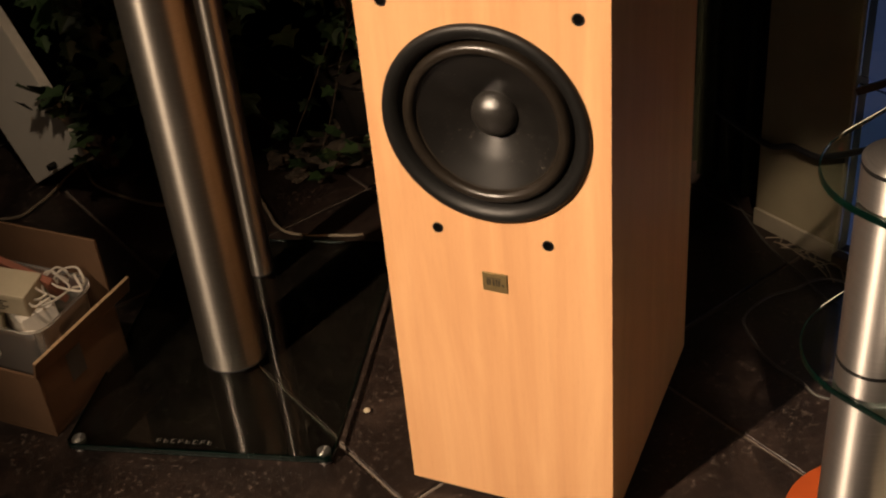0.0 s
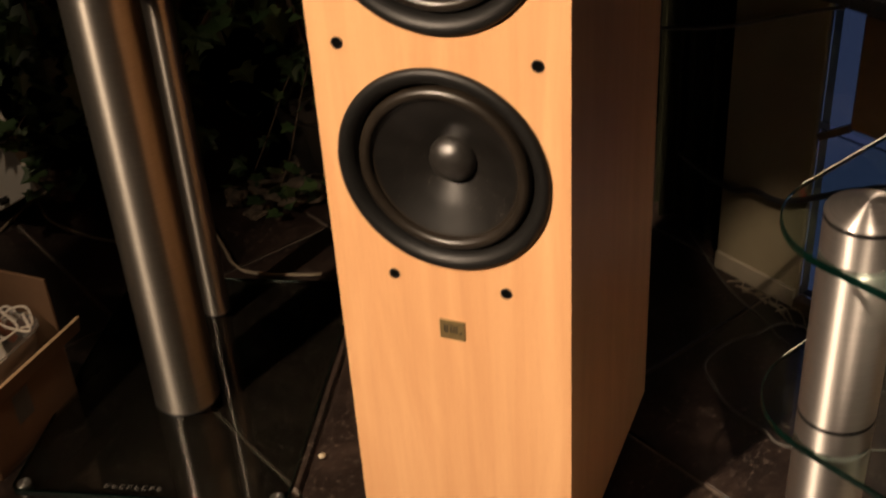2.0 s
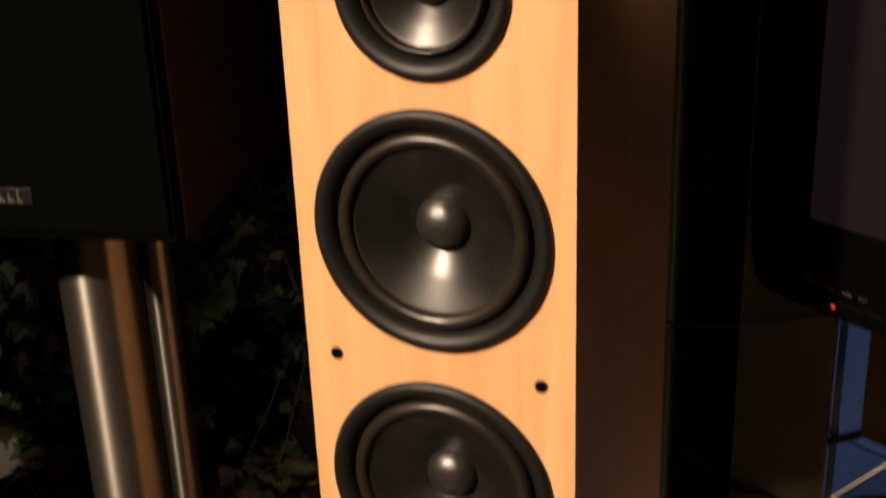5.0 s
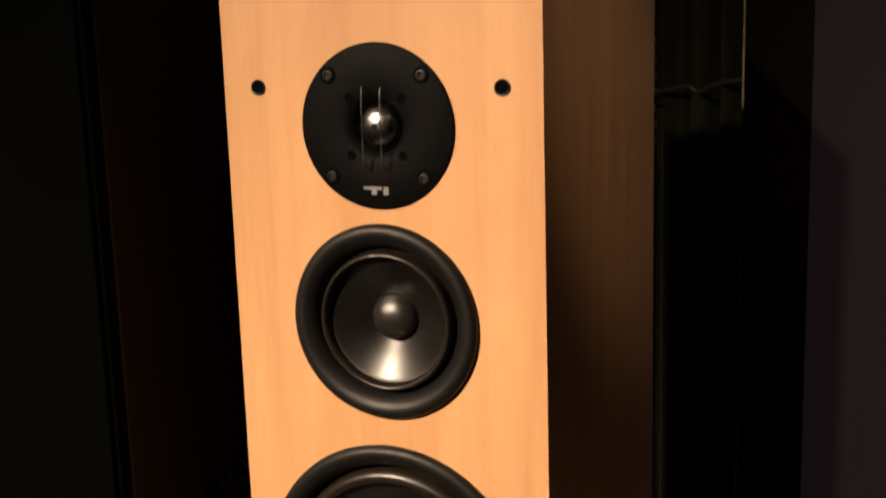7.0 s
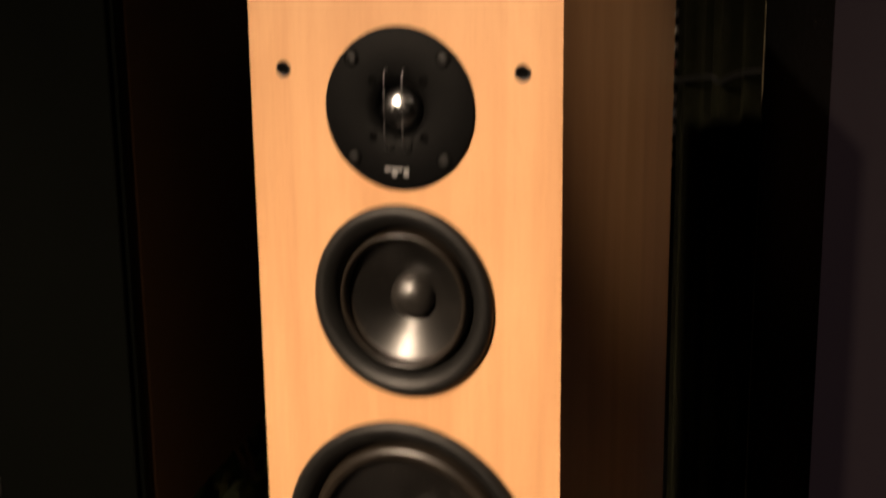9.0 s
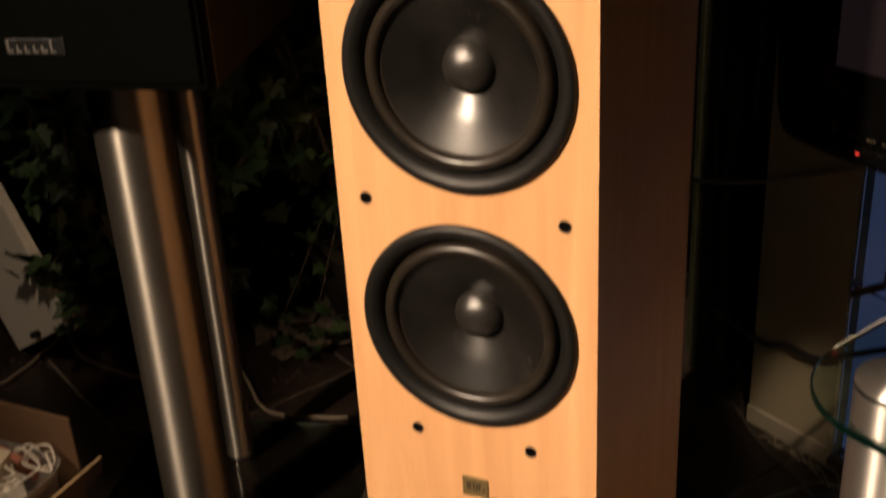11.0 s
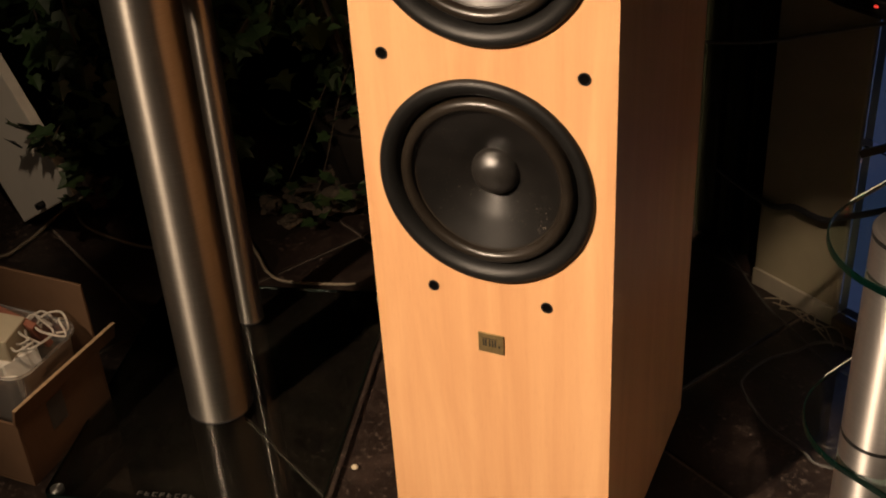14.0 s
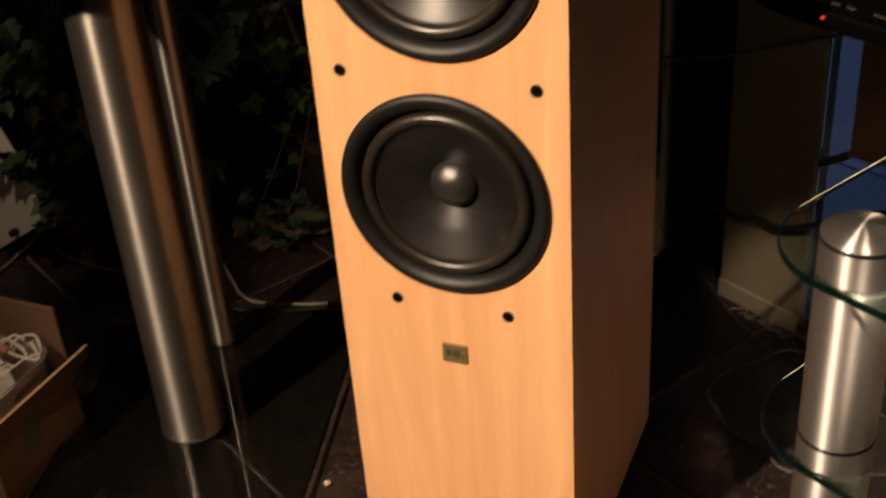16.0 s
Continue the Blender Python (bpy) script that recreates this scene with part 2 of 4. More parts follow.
CURTAIN = worn("dark_curtain_cloth", (0.028, 0.029, 0.016), 0.95, spec=0.1, vary=0.2, scale=90, relief=0.6)
DUSK = glow_material("dusk_sky", (0.24, 0.31, 0.72), 0.088)
REDLED = glow_material("red_led", (1.0, 0.05, 0.03), 0.9)
TUB = glass_material("clear_plastic", (0.96, 0.94, 0.90), 0.12)
_, tub_b = nodes_of(TUB)
tub_b.inputs["Transmission Weight"].default_value = 0.88

# ---- mesh helpers ----
def part(name, bm, mat, parent=None, label="", smooth=False):
    me = bpy.data.meshes.new(name)
    bm.normal_update()
    if smooth:
        for f in bm.faces:
            f.smooth = True
    bm.to_mesh(me)
    bm.free()
    for m in (mat if isinstance(mat, (list, tuple)) else [mat]):
        me.materials.append(m)
    if smooth:
        me.set_sharp_from_angle(angle=radians(40))
    ob = new(name, me)
    if parent is not None:
        ob.parent = parent
    if label:
        tagged(ob, label)
    return ob


def thing(name, m, label, category, group="", kind=""):
    ob = new(name)
    ob.empty_display_size = 0.05
    ob.matrix_basis = m
    return tagged(ob, label, category, group, kind)


def add_box(bm, lo, hi, bevel=0.0, seg=2, m=None):
    c = [(a + b) / 2 for a, b in zip(lo, hi)]
    s = [abs(b - a) for a, b in zip(lo, hi)]
    r = bmesh.ops.create_cube(bm, size=1.0, matrix=Matrix.LocRotScale(c, None, s))
    vs = r["verts"]
    if bevel:
        edges = list({e for v in vs for e in v.link_edges})
        g = bmesh.ops.bevel(bm, geom=edges, offset=bevel, segments=seg, profile=0.5, affect="EDGES")
        vs = list({v for f in g["faces"] for v in f.verts} | {v for v in vs if v.is_valid})
    if m is not None:
        bmesh.ops.transform(bm, matrix=m, verts=[v for v in vs if v.is_valid])
    return vs


def box(lo, hi, bevel=0.0, seg=2, m=None):
    bm = bmesh.new()
    add_box(bm, lo, hi, bevel, seg, m)
    return bm


def add_lathe(bm, profile, seg=64, m=Matrix(), close=False):
    """Turns (radius, height) pairs about z."""
    rings = []
    for r, h in profile:
        if r < 1e-6:
            rings.append([bm.verts.new(m @ Vector((0, 0, h)))])
        else:
            rings.append([bm.verts.new(m @ Vector((r * math.cos(2 * math.pi * i / seg), r * math.sin(2 * math.pi * i / seg), h))) for i in range(seg)])
    pairs = list(zip(rings, rings[1:])) + ([(rings[-1], rings[0])] if close else [])
    for a, b in pairs:
        for i in range(seg):
            j = (i + 1) % seg
            if len(a) == 1 and len(b) == 1:
                continue
            if len(a) == 1:
                bm.faces.new((a[0], b[j], b[i]))
            elif len(b) == 1:
                bm.faces.new((a[i], a[j], b[0]))
            else:
                bm.faces.new((a[i], a[j], b[j], b[i]))


def lathe(profile, seg=64, m=Matrix(), close=False):
    bm = bmesh.new()
    add_lathe(bm, profile, seg, m, close)
    bmesh.ops.recalc_face_normals(bm, faces=bm.faces)
    return bm


FRONT = pose(0, 0, 0, 90, 0, 0)   # local z of a turned piece becomes -y, towards the room


def curve_points(pts, n=10):
    """A smooth line through pts."""
    ps = [Vector(p) for p in pts]
    out = []
    for i in range(len(ps) - 1):
        p0, p1, p2, p3 = ps[max(i - 1, 0)], ps[i], ps[i + 1], ps[min(i + 2, len(ps) - 1)]
        for k in range(n):
            u = k / n
            out.append(0.5 * (2 * p1 + (p2 - p0) * u + (2 * p0 - 5 * p1 + 4 * p2 - p3) * u * u + (3 * p1 - p0 - 3 * p2 + p3) * u ** 3))
    return out + [ps[-1]]


def add_tube(bm, pts, radius, seg=8, taper=1.0):
    rings = []
    for i, p in enumerate(pts):
        d = (pts[min(i + 1, len(pts) - 1)] - pts[max(i - 1, 0)]).normalized()
        a = d.cross(Vector((0, 0, 1)))
        a = a.normalized() if a.length > 1e-4 else Vector((1, 0, 0))
        b = d.cross(a)
        r = radius * (1 + (taper - 1) * i / max(1, len(pts) - 1))
        rings.append([bm.verts.new(p + r * (math.cos(2 * math.pi * k / seg) * a + math.sin(2 * math.pi * k / seg) * b)) for k in range(seg)])
    for a, b in zip(rings, rings[1:]):
        for k in range(seg):
            j = (k + 1) % seg
            bm.faces.new((a[k], a[j], b[j], b[k]))
    bm.faces.new(rings[0][::-1])
    bm.faces.new(rings[-1])


def tube(pts, radius, seg=8, n=10, taper=1.0):
    bm = bmesh.new()
    add_tube(bm, curve_points(pts, n), radius, seg, taper)
    bmesh.ops.recalc_face_normals(bm, faces=bm.faces)
    return bm


def cable(name, pts, radius, mat, label):
    ob = part(name, tube(pts, radius), mat, None, "", True)
    return tagged(ob, label, "cable")


def prism(outline, z0, z1, bevel=0.0, edge=0):
    """An upright slab from an outline in x and y."""
    bm = bmesh.new()
    lo = [bm.verts.new((x, y, z0)) for x, y in outline]
    hi = [bm.verts.new((x, y, z1)) for x, y in outline]
    bm.faces.new(lo[::-1])
    bm.faces.new(hi)
    n = len(lo)
    for i in range(n):
        bm.faces.new((lo[i], lo[(i + 1) % n], hi[(i + 1) % n], hi[i]))
    bmesh.ops.recalc_face_normals(bm, faces=bm.faces)
    if bevel:
        es = [e for e in bm.edges if abs(e.verts[0].co.z - e.verts[1].co.z) < 1e-6]
        bmesh.ops.bevel(bm, geom=es, offset=bevel, segments=2, profile=0.5, affect="EDGES")
    bm.normal_update()
    for f in bm.faces:
        if abs(f.normal.z) < 0.5:
            f.material_index = edge
    return bm


def rounded_rect(x0, y0, x1, y1, r, seg=10):
    rs = r if isinstance(r, (list, tuple)) else (r, r, r, r)
    out = []
    for (cx, cy, a0, q) in ((x1 - rs[0], y0 + rs[0], -90, rs[0]), (x1 - rs[1], y1 - rs[1], 0, rs[1]), (x0 + rs[2], y1 - rs[2], 90, rs[2]), (x0 + rs[3], y0 + rs[3], 180, rs[3])):
        for k in range(seg + 1):
            a = radians(a0 + 90 * k / seg)
            out.append((cx + q * math.cos(a), cy + q * math.sin(a)))
    return out


def glass_slab(name, parent, shape, z0, z1, mat, label):
    """A pane of glass from rounded_rect's numbers, with its polished green rim as a part."""
    x0, y0, x1, y1, r = shape
    rs = r if isinstance(r, (list, tuple)) else (r, r, r, r)
    d = 0.0016
    outer = rounded_rect(x0, y0, x1, y1, rs, 14)
    inner = rounded_rect(x0 + d, y0 + d, x1 - d, y1 - d, [q - d for q in rs], 14)
    slab = part(name, prism(inner, z0 + 0.0004, z1 - 0.0004), mat, parent, label)
    slab.visible_shadow = False
    bm = bmesh.new()
    n = len(outer)
    h = 0.0012
    rings = [[bm.verts.new((x, y, z)) for x, y in o] for o, z in ((inner, z0), (inner, z1))]
    lip = [bm.verts.new((x + (a - x) * 0.4, y + (b - y) * 0.4, z1)) for (x, y), (a, b) in zip(outer, inner)]
    out_hi = [bm.verts.new((x, y, z1 - h)) for x, y in outer]
    out_lo = [bm.verts.new((x, y, z0 + h)) for x, y in outer]
    loop = [rings[0], rings[1], lip, out_hi, out_lo]
    for p, q in zip(loop, loop[1:] + loop[:1]):
        for i in range(n):
            j = (i + 1) % n
            bm.faces.new((p[i], p[j], q[j], q[i]))
    bmesh.ops.recalc_face_normals(bm, faces=bm.faces)
    part("rim", bm, GLASS_EDGE, slab, "dark green polished edge", True)
    return slab


# the room lies turned against the loudspeaker: e runs along its back wall, n towards it
ROOM = -29.0
ROOM_POSE = pose(0, 0, 0, 0, 0, ROOM)


def room(e, n, z=0.0):
    return tuple(ROOM_POSE @ Vector((e, n, z)))


# ---- the room ----
E0, E1, N0, N1, H = -2.2, 1.9, -3.3, 1.25, 2.5


def setting(name, bm, mat, label, category):
    ob = part(name, bm, mat)
    ob.matrix_basis = ROOM_POSE
    return tagged(ob, label, category, "", "structure")


floor = setting("floor", box((E0, N0, -0.10), (E1, N1, -0.004)), GROUT, "dark slate tiled floor with pale grout joints", "floor")
setting("ceiling", box((E0, N0, H), (E1, N1, H + 0.1)), CEILING, "unseen ceiling, its colour darkened to cut bounced light", "ceiling")
setting("wall_north", box((E0, N1, -0.1), (E1, N1 + 0.12, H + 0.1)), DIM_WALL, "plaster wall with deep shade put into its colour", "wall")
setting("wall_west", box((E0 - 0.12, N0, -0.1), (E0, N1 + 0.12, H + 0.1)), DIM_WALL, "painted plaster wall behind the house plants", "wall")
setting("wall_south", box((E0 - 0.12, N0 - 0.12, -0.1), (E1 + 0.12, N0, H + 0.1)), DIM_WALL, "unseen plaster wall, its colour darkened to cut bounced light", "wall")
setting("wall_east", box((E1, N0, -0.1), (E1 + 0.12, N1 + 0.12, H + 0.1)), DIM_WALL, "unseen plaster wall, its colour darkened to cut bounced light", "wall")
setting("wall_pier", box((-0.192, 0.66, -0.1), (-0.044, N1, H), 0.003), PLASTER, "pale plastered wall pier beside the window", "wall")
setting("wall_lintel", box((-0.044, 0.66, 2.15), (E1, 0.80, H)), PLASTER, "plastered wall above the window", "wall")
setting("baseboard", box((-0.191, 0.655, 0.0), (-0.045, 0.660, 0.030), 0.0015), SKIRT, "low cream painted skirting board", "baseboard")

window = thing("window_1", ROOM_POSE, "tall dark-framed window with blue dusk behind the panes", "window", "", "structure")
part("sill", box((-0.043, 0.650, 0.0), (E1, 0.690, 0.020), 0.003), FRAMEWOOD, window)
part("glazing_bar", box((-0.027, -0.005, -0.005), (0.027, 0.005, 0.005), 0.001, 2, pose(-0.016, 0.660, 0.298, 0, -34, 0)), FRAMEWOOD, window, "short slanting dark bar")
# Unseen low panel, added to block blue light from the backdrop.
part("side_panel", box((0.300, 0.640, 0.021), (E1 - 0.01, 0.656, 0.290), 0.003), BROWNWOOD, window, "brown wooden panel masking part of the window")
part("side_panel", box((0.0165, 0.640, 0.322), (E1 - 0.01, 0.656, 2.14), 0.003), BROWNWOOD, window, "brown wooden panel masking part of the window")
for lo_, hi_ in ((0.021, 0.290), (0.303, 2.14)):
    p_ = part("pane", box((-0.043, 0.666, lo_), (E1, 0.671, hi_)), GLASS, window)
    p_.visible_shadow = False
sky = setting("backdrop", box((-0.0435, 0.690, -0.05), (E1, 0.700, 2.14)), DUSK, "blue evening sky outside the window", "sky")


def ceiling_lamp(place):
    ob = thing("ceiling_lamp", pose(place[0], place[1], H), "small round halogen ceiling lamp with a metal rim, out of view", "lamp", "ceiling lamps")
    part("rim", lathe([(0.03, -0.004), (0.05, -0.004), (0.055, -0.02), (0.05, -0.022), (0.03, -0.012)], 32, close=True), WIRE, ob, "", True)
    part("stem", lathe([(0.0, 0.0), (0.008, 0.0), (0.008, -0.2), (0.0, -0.2)], 12), WIRE, ob, "", True)


ceiling_lamp(LAMP_A)
ceiling_lamp(LAMP_B)
# Fixture out of view, added to go with fill light C.
ceiling_lamp(FILL_C)
ceiling_lamp(LAMP_D)

# ---- the loudspeaker ----
W, DEPTH, LOW, TOP = 0.125, 0.335, 0.012, 1.211
Z_LOW, Z_MID, Z_TOPW, Z_TWEET = 0.517, 0.7625, 0.9655, 1.1105


def baffle():
    """The front board, with round openings for the drivers."""
    bm = bmesh.new()
    cells = [(LOW, 0.400, None, 0), (0.400, 0.640, Z_LOW, 0.1000), (0.640, 0.880, Z_MID, 0.1000), (0.880, 1.046, Z_TOPW, 0.0690), (1.046, 1.176, Z_TWEET, 0.0540), (1.176, TOP, None, 0)]
    for za, zb, zc, r in cells:
        if zc is None:
            bm.faces.new([bm.verts.new(p) for p in ((-W, 0, za), (W, 0, za), (W, 0, zb), (-W, 0, zb))])
            continue
        ang = sorted({2 * math.pi * i / 72 for i in range(72)} | {math.atan2(z - zc, x) % (2 * math.pi) for x in (-W, W) for z in (za, zb)})
        inner, outer, deep = [], [], []
        for a in ang:
            c, s = math.cos(a), math.sin(a)
            k = min((W / abs(c)) if abs(c) > 1e-9 else 9, ((zb - zc) / s) if s > 1e-9 else 9, ((za - zc) / s) if s < -1e-9 else 9)
            inner.append(bm.verts.new((r * c, 0, zc + r * s)))
            deep.append(bm.verts.new((r * c, 0.018, zc + r * s)))
            outer.append(bm.verts.new((k * c, 0, zc + k * s)))
        n = len(ang)
        for i in range(n):
            j = (i + 1) % n
            bm.faces.new((inner[i], outer[i], outer[j], inner[j]))
            bm.faces.new((deep[i], inner[i], inner[j], deep[j]))
    rim = [bm.verts.new(p) for p in ((-W, 0, LOW), (W, 0, LOW), (W, 0, TOP), (-W, 0, TOP))]
    back = [bm.verts.new(p) for p in ((-W, 0.018, LOW), (W, 0.018, LOW), (W, 0.018, TOP), (-W, 0.018, TOP))]
    for i in range(4):
        j = (i + 1) % 4
        bm.faces.new((rim[i], back[i], back[j], rim[j]))
    bmesh.ops.remove_doubles(bm, verts=bm.verts, dist=1e-5)
    bmesh.ops.recalc_face_normals(bm, faces=bm.faces)
    return bm


def driver(name, parent, zc, outer, ring_in, sur_in, cap_r, depth, label):
    """A cone driver: trim ring, rubber roll, cone and dust cap, turned about the axis."""
    m = pose(0, 0, zc) @ FRONT
    base = part(name, lathe([(outer, -0.002), (outer, 0.002), (outer - 0.0012, 0.0045), (outer - 0.005, 0.0064), (outer - 0.010, 0.0056),
                             (ring_in + 0.003, 0.0015), (ring_in + 0.0006, -0.003), (ring_in, -0.006), (ring_in - 0.002, -0.0085), (ring_in - 0.004, -0.0085),
                             (ring_in - 0.004, -0.012), (outer - 0.006, -0.012), (outer - 0.006, -0.002)], 96, m, True), RUBBER, parent, label, True)
    mid, half = (ring_in - 0.0025 + sur_in) / 2, (ring_in - 0.0025 - sur_in) / 2
    roll = [(mid + half * math.cos(a), -0.0045 + 0.0072 * math.sin(a)) for a in [math.pi * k / 14 for k in range(15)]]
    part("surround", lathe([(ring_in - 0.0012, -0.0082)] + roll + [(sur_in - 0.002, -0.0052)], 96, m), SURROUND, base, "worn brownish rubber roll", True)
    # a shallow outer cone that turns steeper towards the cap
    knee = cap_r + (sur_in - cap_r) * 0.42
    fall = depth - 0.0045
    drop = fall * 0.52
    cone = [(sur_in, -0.0045)] + [(sur_in + (knee - sur_in) * k / 8, -0.0045 - drop * k / 8) for k in range(1, 8)]
    cone += [(knee, -0.0045 - drop)]
    cone += [(knee + (cap_r - 0.002 - knee) * k / 6, -0.0045 - drop - (fall - drop) * k / 6) for k in range(1, 7)]
    part("cone", lathe(cone, 96, m), CONE, base, "dusty black coated cone", True)
    cap = [(cap_r, -depth + 0.0005), (cap_r - 0.0006, -depth + 0.0018)]
    for k in range(1, 15):
        a = radians(90 * k / 14)
        cap.append(((cap_r - 0.0008) * math.cos(a), -depth + 0.0018 + cap_r * 0.66 * math.sin(a)))
    part("dust_cap", lathe(cap, 64, m), CAP, base, "glossy domed dust cap", True)
    return base


def loudspeaker():
    sp = thing("floorstanding_loudspeaker", pose(0, 0, 0), "tall beech-veneered floorstanding loudspeaker with black drivers", "loudspeaker")
    for nm, lo, hi in (("side_panel", (-W, 0.018, LOW), (-W + 0.018, DEPTH, TOP)), ("side_panel", (W - 0.018, 0.018, LOW), (W, DEPTH, TOP)),
                       ("top_panel", (-W + 0.018, 0.018, TOP - 0.018), (W - 0.018, DEPTH, TOP)), ("bottom_panel", (-W + 0.018, 0.018, LOW), (W - 0.018, DEPTH, LOW + 0.018)),
                       ("back_panel", (-W + 0.018, DEPTH - 0.018, LOW + 0.018), (W - 0.018, DEPTH, TOP - 0.018))):
        part(nm, box(lo, hi), BEECH, sp)
    part("front_board", baffle(), BEECH, sp)
    bmf = box((-W + 0.008, 0.008, 0.0), (W - 0.008, DEPTH - 0.008, LOW), 0.002)
    part("plinth", bmf, DARK, sp, "low black plinth")
    driver("woofer", sp, Z_LOW, 0.1068, 0.0890, 0.0738, 0.0244, 0.0290, "large black bass driver")
    driver("woofer", sp, Z_MID, 0.1068, 0.0890, 0.0738, 0.0244, 0.0290, "large black bass driver")
    driver("midrange", sp, Z_TOPW, 0.0742, 0.0560, 0.0475, 0.0187, 0.0205, "smaller black midrange driver")
    # tweeter
    m = pose(0, 0, Z_TWEET) @ FRONT
    tw = part("tweeter", lathe([(0.0, -0.012), (0.0175, -0.010), (0.0175, -0.006), (0.0185, -0.003), (0.0225, 0.0012), (0.027, 0.0024), (0.0585, 0.0024), (0.0598, 0.0016), (0.0600, 0.0004), (0.0600, -0.004)], 96, m), PLATE_BLACK, sp, "flat black tweeter plate", True)
    dome = [(0.0158, -0.0050)]
    for k in range(1, 11):
        a = radians(90 * k / 10)
        dome.append((0.0155 * math.cos(a), -0.0040 + 0.0095 * math.sin(a)))
    part("dome", lathe(dome, 48, m), TITANIUM, tw, "shiny titanium dome", True)
    part("dome_pit", lathe([(0.0024, 0.0054), (0.0022, 0.0060), (0.0012, 0.0061), (0.0008, 0.0056), (0.0, 0.0056)], 20, m), DARK, tw, "small dark pip on the dome", True)
    part("surround_ring", lathe([(0.0190, -0.0040), (0.0178, -0.0010), (0.0158, -0.0045)], 48, m), BLACKHOLE, tw, "", True)
    for x in (-0.0072, 0.0072):
        part("guard_wire", tube([(x, -0.0022, Z_TWEET + 0.029), (x, -0.0085, Z_TWEET + 0.028), (x, -0.0100, Z_TWEET + 0.014), (x, -0.0102, Z_TWEET), (x, -0.0100, Z_TWEET - 0.014), (x, -0.0085, Z_TWEET - 0.028), (x, -0.0022, Z_TWEET - 0.029)], 0.00045, 6, 4), WIRE, tw, "thin steel guard wire", True)
    for sx in (-1, 1):
        for sz in (-1, 1):
            c = pose(sx * 0.0365, -0.0024, Z_TWEET + sz * 0.0365) @ FRONT
            sc = part("screw", lathe([(0.0045, 0.0), (0.0045, 0.0006), (0.0038, 0.0014), (0.0024, 0.0016), (0.0020, 0.0006), (0.0, 0.0004)], 20, c), DARK, tw, "", True)
            part("screw_seat", lathe([(0.0062, 0.0001), (0.0058, 0.0007), (0.0048, 0.0007), (0.0046, 0.0001)], 24, c, True), BLACKHOLE, tw, "", True)
            c2 = pose(sx * 0.0205, -0.0024, Z_TWEET + sz * 0.0205) @ FRONT
            part("plate_pit", lathe([(0.0036, 0.0), (0.0033, 0.0006), (0.0022, 0.0006), (0.0016, 0.0001), (0.0, 0.0001)], 18, c2), BLACKHOLE, tw, "", True)
    bm = bmesh.new()
    for x0, x1, z0, z1 in ((-0.0115, 0.0030, -0.0455, -0.0432), (-0.0052, -0.0012, -0.0492, -0.0455), (0.0042, 0.0082, -0.0492, -0.0432)):
        add_box(bm, (x0, -0.0027, Z_TWEET + z0), (x1, -0.0023, Z_TWEET + z1))
    tagged(part("type_mark", bm, PRINT, tw, "pale grey printed mark"), kind="stuff")
    # grille sockets
    for x, z in ((-0.0955, 0.6375), (0.0955, 0.6375), (-0.0595, 0.3905), (0.0595, 0.3905), (-0.0958, 1.1382), (0.0958, 1.1382)):
        c = pose(x, 0, z) @ FRONT
        so = part("grille_socket", lathe([(0.0060, -0.001), (0.0060, 0.0008), (0.0056, 0.0013), (0.0047, 0.0011), (0.0044, 0.0002)], 28, c), DARK, sp, "black plastic grille socket", True)
        # Flat black disc in place of a deep, shaded hole.
        part("socket_hole", lathe([(0.0045, 0.0005), (0.0040, 0.0003), (0.0018, 0.0002), (0.0, 0.0002)], 24, c), BLACKHOLE, so, "", True)
    badge = part("badge", box((-0.0138, -0.0016, 0.3210), (0.0138, 0.0005, 0.3445), 0.0006), BRONZE, sp, "small bronze maker's badge")
    bm = bmesh.new()
    for k, (x, h) in enumerate(((-0.0088, 0.0085), (-0.0062, 0.0085), (-0.0022, 0.0085), (0.0010, 0.0085), (0.0040, 0.0085), (0.0082, 0.0030))):
        add_box(bm, (x, -0.0019, 0.3290), (x + 0.0019, -0.00155, 0.3290 + h))
    add_box(bm, (-0.0100, -0.0019, 0.3385), (0.0070, -0.00155, 0.3392))
    tagged(part("badge_relief", bm, BADGE_DARK, badge), kind="stuff")
    return sp


loudspeaker()


# ---- the second loudspeaker on its stand ----
STAND = pose(-0.232, -0.012, 0, 0, 0, 14.0)      # front right corner of the glass foot; x to its left is negative


